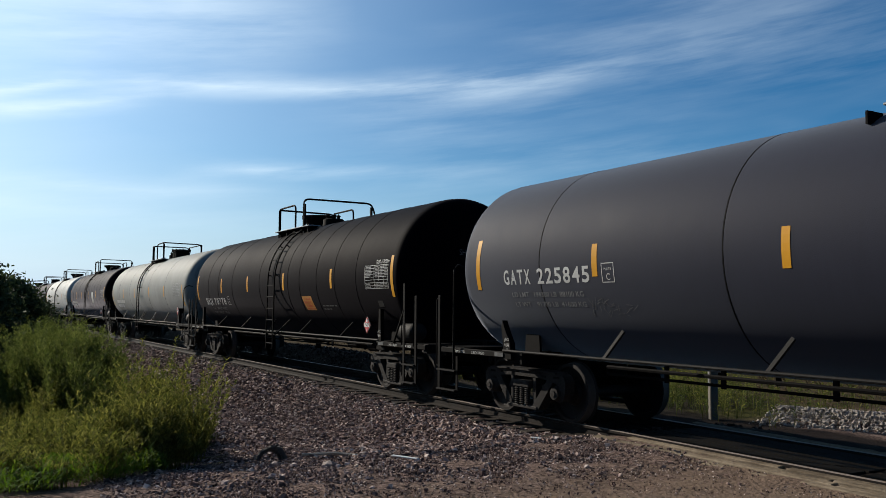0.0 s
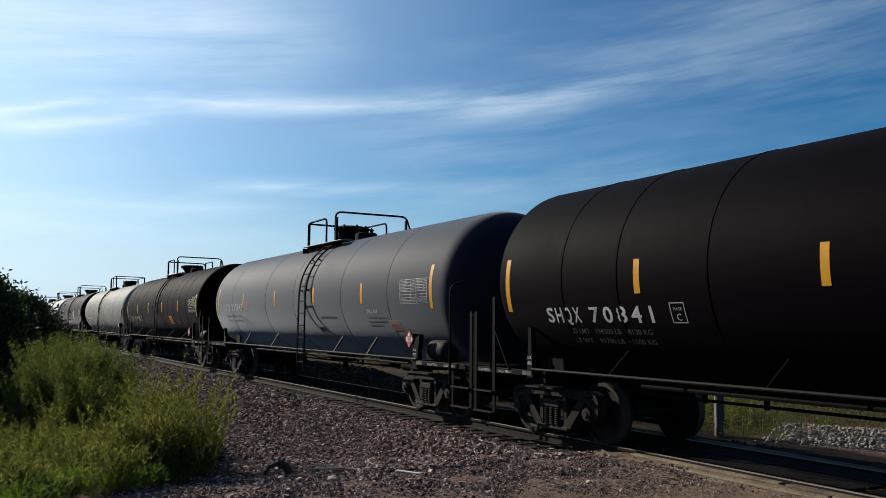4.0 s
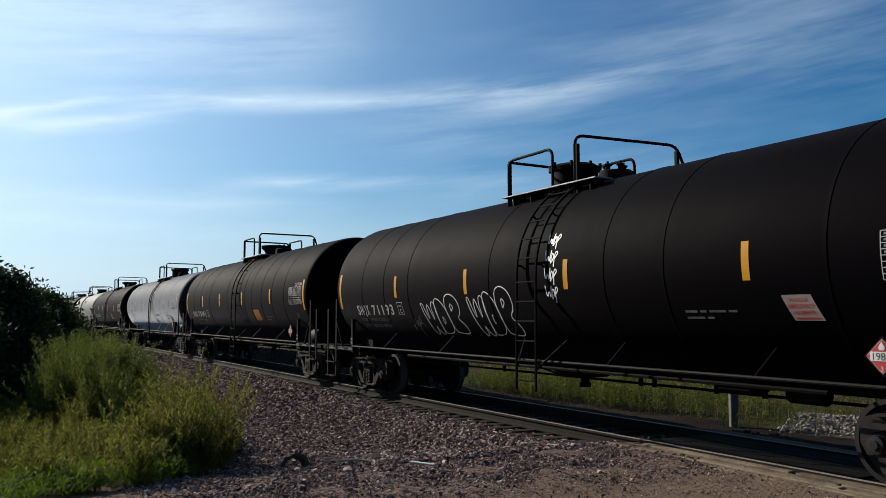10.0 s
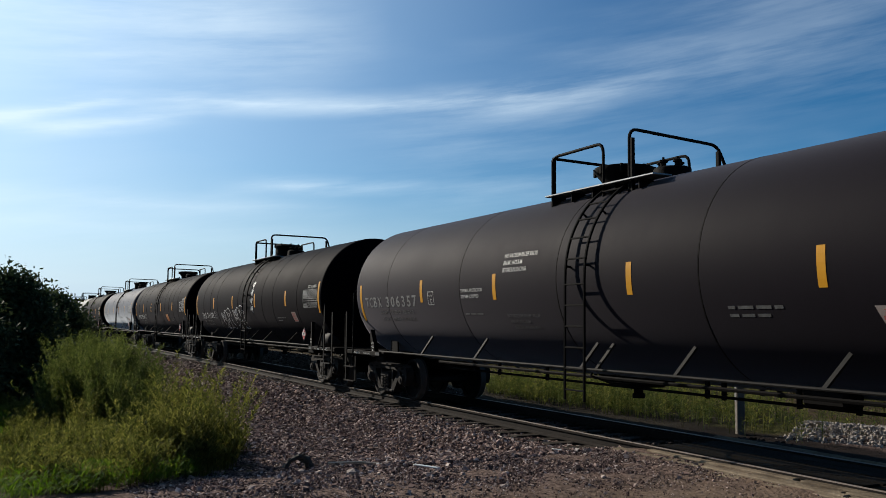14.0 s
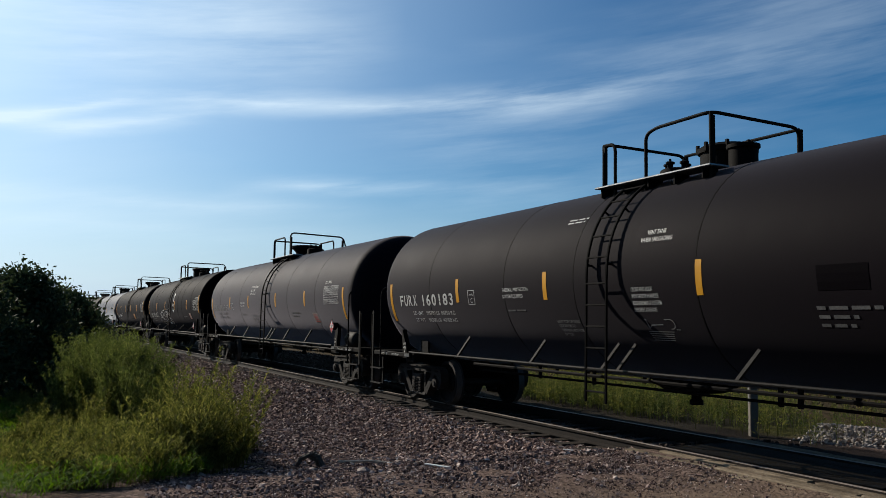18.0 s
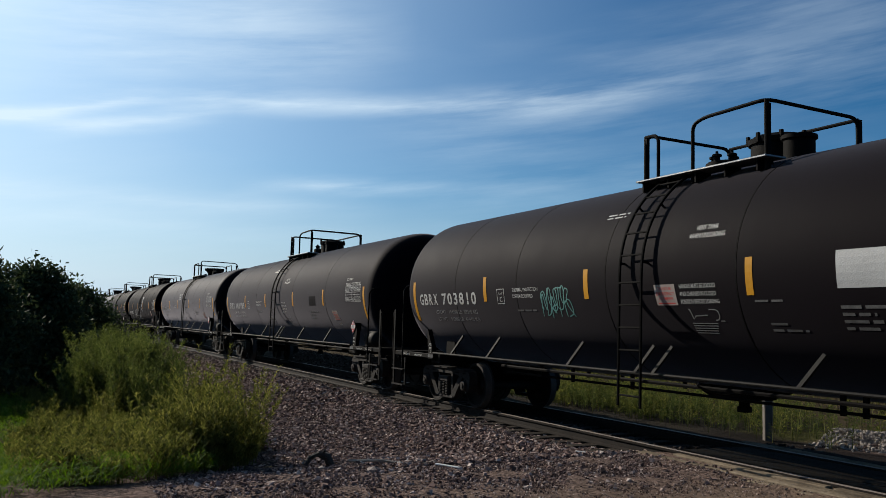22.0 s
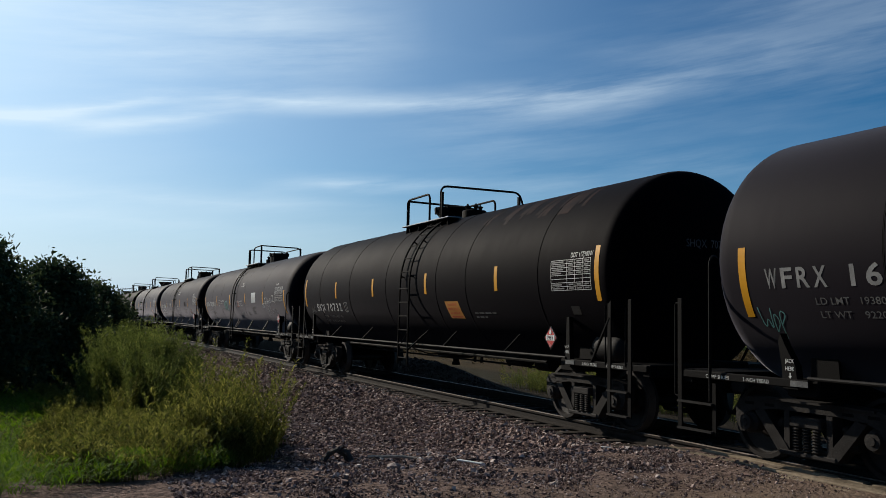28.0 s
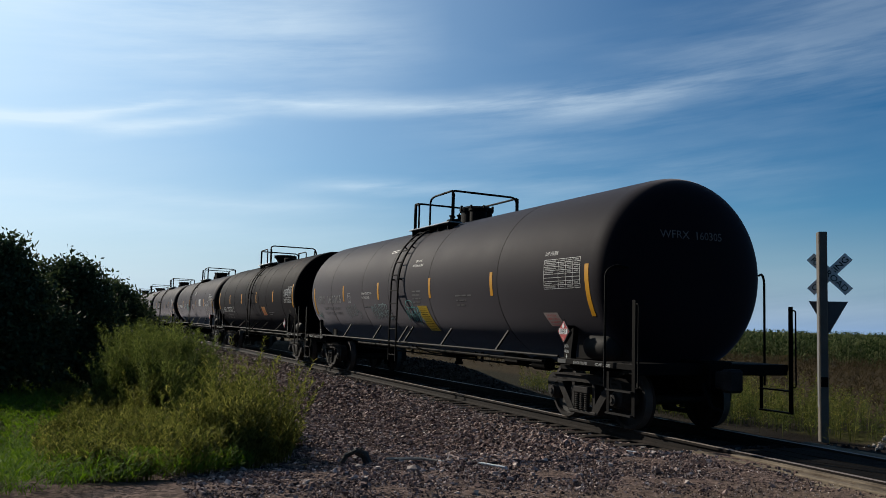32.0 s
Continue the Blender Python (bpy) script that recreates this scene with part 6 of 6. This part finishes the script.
def dress_stencilled(car, mark, low, high, look_kind="welded", white="letter_white", thermal=-3.1):
    car_mark(mark, low, high, -0.37, car, white)
    plate_mark(car, -4.36, -0.38)
    for i, line in enumerate(("THERMAL PROTECTION", "SYSTEM EQUIPPED")):
        fitted_text("notice_text", line, thermal, thermal + (0.82, 0.65)[i], -0.17 - 0.11 * i, 0.06, car)
    text_bars(car, thermal + 0.1, -0.5, (0.6,), 0.09, 0.03)
    for i, line in enumerate(("VENT TANK", "WHEN UNLOADING")):
        fitted_text("warning_text", line, (0.6, 0.5)[i], (0.98, 1.12)[i], 0.53 - 0.11 * i, 0.065, car)
    text_bars(car, -1.5, 1.0, (0.5, 0.45), 0.06, 0.025, "letter_white")
    build_data_panel(car, 6.62, -0.25, 1.1, 0.49)
    fitted_text("grade_text", "DOT 117R100W", 6.62, 7.02, 0.31, 0.07, car)
    if look_kind == "ending":
        head_text(car, look_kind, mark, z=0.53, side=-0.75, wide=1.16)
    else:
        head_text(car, look_kind, mark)


use_shell("welded")
dress_stencilled(f_car, "FURX  160183", -7.47, -4.96)
weights(f_car, -6.9, -0.57, "195700 LB  88750 KG", "90300 LB  40950 KG")
for i, line in enumerate(("CLOSE AND LOCK", "BOV SAFETY HANDLE", "REQUIREMENT SYSTEM", "BEFORE LOADING")):
    fitted_text("warning_text", line, 0.34, (0.78, 0.88, 0.92, 0.8)[i], -0.25 - 0.095 * i, 0.055, f_car)
valve_drawing(f_car, 0.46, -0.65, 0.66)
for i, (line, a, b) in enumerate((("VENT TOP OF TANK", -1.62, -1.01), ("CAR PRIOR TO", -1.61, -1.17), ("OPENING BOTTOM", -1.58, -1.01), ("OUTLET", -1.56, -1.32))):
    fitted_text("warning_text", line, a, b, -0.72 - 0.075 * i, 0.05, f_car, "letter_worn")
text_bars(f_car, 3.32, -0.51, (0.78, 0.48, 0.42), 0.1, 0.04)
bm = bmesh.new()
decal(bm, 3.38, 4.0, -0.32, -0.05)
part("faded_patch", bm, "tank_black", f_car, "faded darker patch")
sticker(f_car, 5.42, 5.84, -0.76, -0.48, "sticker_pale", "white and red emergency number notice", words=("24-HOUR", "EMERGENCY", "NUMBER"))
bm = bmesh.new()
decal(bm, 5.56, 5.8, -0.92, -0.85)
part("small_plate", bm, "sticker_pale", f_car)

dress_stencilled(b_car, "GBRX  703810", -7.66, -5.16, "tagged", thermal=-3.83)
weights(b_car, -7.0, -0.56, "194700 LB  88310 KG", "91300 LB  41410 KG", 1.8, "letter_worn")
spray(b_car, "graffiti", LOOPS + ZIGZAG, -2.95, -0.66, 0.9, 0.55, 0.02, "paint_teal", "teal scribbled graffiti tag")
sticker(b_car, -0.1, 0.3, -0.44, -0.16, "sticker_pale", "white and red notice", lean=0.03, words=("24-HOUR", "EMERGENCY", "NUMBER"))
for i, line in enumerate(("HANDLE MUST BE LOCKED", "AND CHAINED IN CLOSED", "POSITION BEFORE LOADING")):
    fitted_text("warning_text", line, 0.36, (1.0, 1.0, 1.04)[i], -0.22 - 0.1 * i, 0.055, b_car)
bm = bmesh.new()
decal(bm, 2.74, 3.48, -0.28, 0.12)
part("pale_patch", bm, "patch_grey", b_car, "plain pale grey paint patch")
text_bars(b_car, 2.74, -0.48, (0.65, 0.4, 0.45, 0.4), 0.08, 0.035)
text_bars(b_car, 1.6, -0.4, (0.4,), 0.08, 0.025)
text_bars(b_car, 1.75, -0.68, (0.25, 0.5), 0.08, 0.03)
valve_drawing(b_car, 0.45, -0.50, 0.6)
spray(b_car, "graffiti", SCRAWL, 4.55, -0.56, 2.15, 0.50, 0.030, "spray_grey", "grey-white dripping graffiti tag", -0.05)
spray(b_car, "graffiti", [[(0.1, 0.5), (0.3, 0.9), (0.62, 0.82), (0.7, 0.45), (0.4, 0.2), (0.3, 0.5), (0.5, 0.6), (0.95, -0.1)], [(0.0, 0.2), (0.25, 0.0), (0.5, 0.1)]], 5.15, -0.86, 0.5, 0.36, 0.026, "spray_grey", "grey-white sprayed swirl")
spray(b_car, "graffiti", [[(0, 0.4), (0.18, 0.5), (0.3, 0.3)], [(0.42, 0.4), (0.5, 0.45)], [(0.6, 0.3), (0.78, 0.34)], [(0.86, 0.2), (1.0, 0.24)]], 6.55, -0.36, 0.75, 0.3, 0.028, "letter_dim", "faint sprayed dashes")
bm = bmesh.new()
for i in range(16):
    x = 4.7 + i * 0.12 + random.Random(i + 50).uniform(-0.04, 0.04)
    stroke(bm, [(x, -0.55), (x - 0.008, -0.58 - random.Random(i).uniform(0.04, 0.2))], 0.012)
part("paint_drip", bm, "letter_dim", b_car, "thin overspray drips")
bm = bmesh.new()
for a0, a1, b0, b1 in ((6.16, 6.62, -0.86, -0.846), (6.16, 6.62, -0.556, -0.542), (6.174, 6.606, -0.66, -0.652)):
    decal(bm, a0, a1, b0, b1, 0.0036)
for x, low in ((6.16, -0.846), (6.36, -0.652), (6.606, -0.846)):
    decal(bm, x, x + 0.014, low, -0.556, 0.0036)
part("ruled_box", bm, "letter_white", b_car, "white outlined box stencil")

use_shell("ending")
dress_stencilled(w_car, "WFRX  160305", -7.54, -5.02, "ending", "letter_worn")
weights(w_car, -6.9, -0.57, "193800 LB  87900 KG", "92200 LB  41820 KG", 1.7, "letter_dim")
spray(w_car, "graffiti", LOOPS, -4.75, -0.88, 1.3, 0.44, 0.024, "paint_haze", "pale teal looped graffiti")
spray(w_car, "graffiti", ZIGZAG + LOOPS, -2.42, -0.9, 1.4, 0.48, 0.028, "paint_haze", "faint teal sprayed graffiti", -0.15)
spray(w_car, "graffiti", ZIGZAG + TAG, 0.0, -0.95, 0.95, 0.44, 0.026, "paint_teal", "teal sprayed graffiti letters")
spray(w_car, "graffiti", [[(0.0, 0.5), (0.1, 0.9), (0.5, 1.0), (0.9, 0.85), (1.0, 0.5), (0.8, 0.15), (0.4, 0.05), (0.05, 0.25), (0.0, 0.5)]], 0.08, -0.56, 0.46, 0.2, 0.025, "paint_teal", "sprayed teal ring")
spray(w_car, "graffiti", TAG, -7.75, -0.95, 0.4, 0.36, 0.015, "paint_teal", "small teal graffiti tag")
sticker(w_car, 0.95, 1.5, -1.15, -0.5, "sticker_yellow", "large yellow instruction notice", "frame_black", 0.15, 14, 0.11, ())
text_bars(w_car, 0.6, -0.16, (0.5, 0.5, 0.55, 0.45), 0.085, 0.035)
text_bars(w_car, 3.0, -0.3, (0.75, 0.5, 0.4), 0.1, 0.03)
sticker(w_car, 6.5, 6.95, -0.92, -0.66, "sticker_pale", "faded pink emergency notice")

for car, kind in ((d_car, "jacketed"), (g_car, "grey"), (s_car, "jacketed"), (q_car, "sprayed"), (t_car, "warned"), (f_car, "welded"), (b_car, "tagged"), (h_car, "rusty"), (w_car, "ending")):
    sill_words(car, kind)
    jack_words(car, kind)

# far cars: table, patch and number as they can still be told
for car, row in zip(CARS[:6], ROWS_OF_CARS):
    use_shell(row[0])
    build_data_panel(car, 6.4, -0.3)
    text_bars(car, -6.9, -0.5, (2.2, 1.6), 0.24, 0.16, "letter_white", "car_number")
use_shell("jacketed")
bm = bmesh.new()
decal(bm, 2.6, 3.3, -0.6, 0.1)
part("pale_patch", bm, "letter_white", CARS[4], "white square paint patch")


# ---- crossing sign, litter ----
def build_crossbuck():
    sign = new("crossing_sign")
    bx, by = -13.05, 14.22
    bz = float(ground_height(bx, by))
    sign.matrix_basis = pose(bx, by, bz - 0.05, 0, 0, 36)
    tagged(sign, "timber post with white crossbuck and yield signs beside the crossing", "road sign")
    bm = bmesh.new()
    turned = Matrix.Rotation(radians(24), 4, "Z")
    box(bm, -0.085, 0.085, -0.085, 0.085, 0, 4.30, 0.014, turned)
    part("post", bm, "post_wood", sign, "weathered square timber post")
    bm = bmesh.new()
    box(bm, -0.092, -0.0865, -0.055, 0.055, 0.75, 2.95, 0, turned)
    part("reflective_strip", bm, "dull_white", sign, "white reflective strip")
    bm = bmesh.new()
    box(bm, -0.07, 0.07, -0.10, -0.0865, 1.15, 1.35, 0.004, turned)
    part("small_tag", bm, "frame_black", sign)
    for turn, word in ((-45, "RAILROAD"), (45, "CROSSING")):
        m = Matrix.Translation((0.13, 0.12 if turn < 0 else 0.15, 3.44)) @ Matrix.Rotation(radians(-turn), 4, "Y")
        bm = bmesh.new()
        box(bm, -0.51, 0.51, -0.012, 0.012, -0.10, 0.10, 0.0, m)
        blade = part("blade", bm, "placard_white", sign, "white sign blade with black letters")
        vs, fs, w = glyphs(word, 0.2, lambda a, b: (a, b, 0))
        k = 0.92 / w
        flat("word", [tuple(m @ Vector((-0.46 + v[0] * k, -0.016, -0.06 + v[1] * 0.85))) for v in vs], fs, "frame_black", blade)
    bm = bmesh.new()
    plate(bm, [(-0.27, 2.88), (0.47, 2.88), (0.12, 2.24), (0.08, 2.24)], 0.125, 0.135)
    part("yield_sign", bm, "sign_back", sign, "grey back of a triangular yield sign")


build_crossbuck()


def put(x, y, lift=0.0):
    return (x, y, float(ground_height(x, y)) + lift)


def build_litter():
    rng = random.Random(17)
    for x, y, turn, L in ((-9.75, 7.2, 52, 0.36), (-9.25, 4.75, 40, 0.34)):
        bm = bmesh.new()
        box(bm, -L / 2, L / 2, -0.03, 0.03, 0.0, 0.014, 0.004, Matrix.Rotation(0.06, 4, "Y"))
        ob = tagged(part("wood_strip", bm, "placard_white", None), "small pale strip of wood lying on gravel", "wood strip", "litter on the gravel")
        ob.matrix_basis = Matrix.Translation(put(x, y, 0.02)) @ Matrix.Rotation(radians(turn), 4, "Z")
    # a crooked dead branch, black, with two legs
    bm = bmesh.new()
    pipe(bm, [(-0.20, 0, 0.0), (-0.13, 0.02, 0.12), (0.0, 0.0, 0.19), (0.11, 0.03, 0.16), (0.20, 0.02, 0.0)], 0.035, 7)
    pipe(bm, [(-0.03, 0, 0.17), (0.07, 0.08, 0.10), (0.10, 0.12, 0.0)], 0.028, 7)
    pipe(bm, [(0.02, 0, 0.18), (0.08, -0.02, 0.23)], 0.02, 6)
    ob = tagged(part("dead_branch", bm, "dead_wood", None, "", True), "crooked blackened piece of dead branch", "branch")
    ob.matrix_basis = Matrix.Translation(put(-10.9, 3.65, -0.01)) @ Matrix.Rotation(radians(60), 4, "Z")
    # a long pale stick and bits of torn plastic
    bm = bmesh.new()
    pipe(bm, [(-0.55, 0, 0.02), (-0.1, 0.05, 0.05), (0.35, 0.02, 0.03), (0.6, -0.04, 0.08)], 0.02, 6)
    ob = tagged(part("pale_stick", bm, "dry_stick", None, "", True), "long pale dry stick lying on gravel", "stick")
    ob.matrix_basis = Matrix.Translation(put(-10.2, 4.35, 0.0)) @ Matrix.Rotation(radians(48), 4, "Z")
    for i in range(7):
        bm = bmesh.new()
        s = rng.uniform(0.05, 0.13)
        v = [bm.verts.new((s * math.cos(a) * rng.uniform(0.5, 1), s * math.sin(a) * rng.uniform(0.5, 1), rng.uniform(0, 0.05))) for a in [2 * math.pi * j / 6 for j in range(6)]]
        top = bm.verts.new((0, 0, 0.06))
        for j in range(6):
            bm.faces.new((v[j], v[(j + 1) % 6], top))
        bmesh.ops.solidify(bm, geom=bm.faces[:], thickness=0.004)
        ob = tagged(part("plastic_scrap", bm, "patch_grey", None), "crumpled pale plastic scrap on the gravel", "litter", "litter on the gravel")
        x, y = (-11.2 + rng.uniform(-1.5, 1.5), 4.2 + rng.uniform(-0.7, 0.9))
        ob.matrix_basis = Matrix.Translation(put(x, y, 0.0)) @ Matrix.Rotation(rng.uniform(0, 6), 4, "Z")
    for i in range(5):
        bm = bmesh.new()
        bmesh.ops.create_icosphere(bm, subdivisions=1, radius=rng.uniform(0.05, 0.1))
        for v in bm.verts:
            v.co *= rng.uniform(0.75, 1.15)
            v.co.z *= 0.6
        ob = tagged(part("rock", bm, "stone", None), "rough brown-grey rock on the dirt", "rock", "rocks on the dirt")
        ob.matrix_basis = Matrix.Translation(put(-8.5 - 2.6 * rng.random(), 2.0 + 3.5 * rng.random(), 0.015))


build_litter()


# ---- motion of the train ----
def motions():
    for car, place in FLEET:
        walk(car, [(t, pose(place - travelled(t), YC, 0)) for t in range(0, 33)])
        for truck in [o for o in car.children if o.name.split(".")[0] == "truck"]:
            for ws in [o for o in truck.children if o.name.split(".")[0] == "wheelset"]:
                at = tuple(ws.location)
                walk(ws, [(i * 4 / 30, Matrix.Translation(at) @ Matrix.Rotation(-travelled(i * 4 / 30) / WHEEL_R, 4, "Y")) for i in range(241)])


motions()
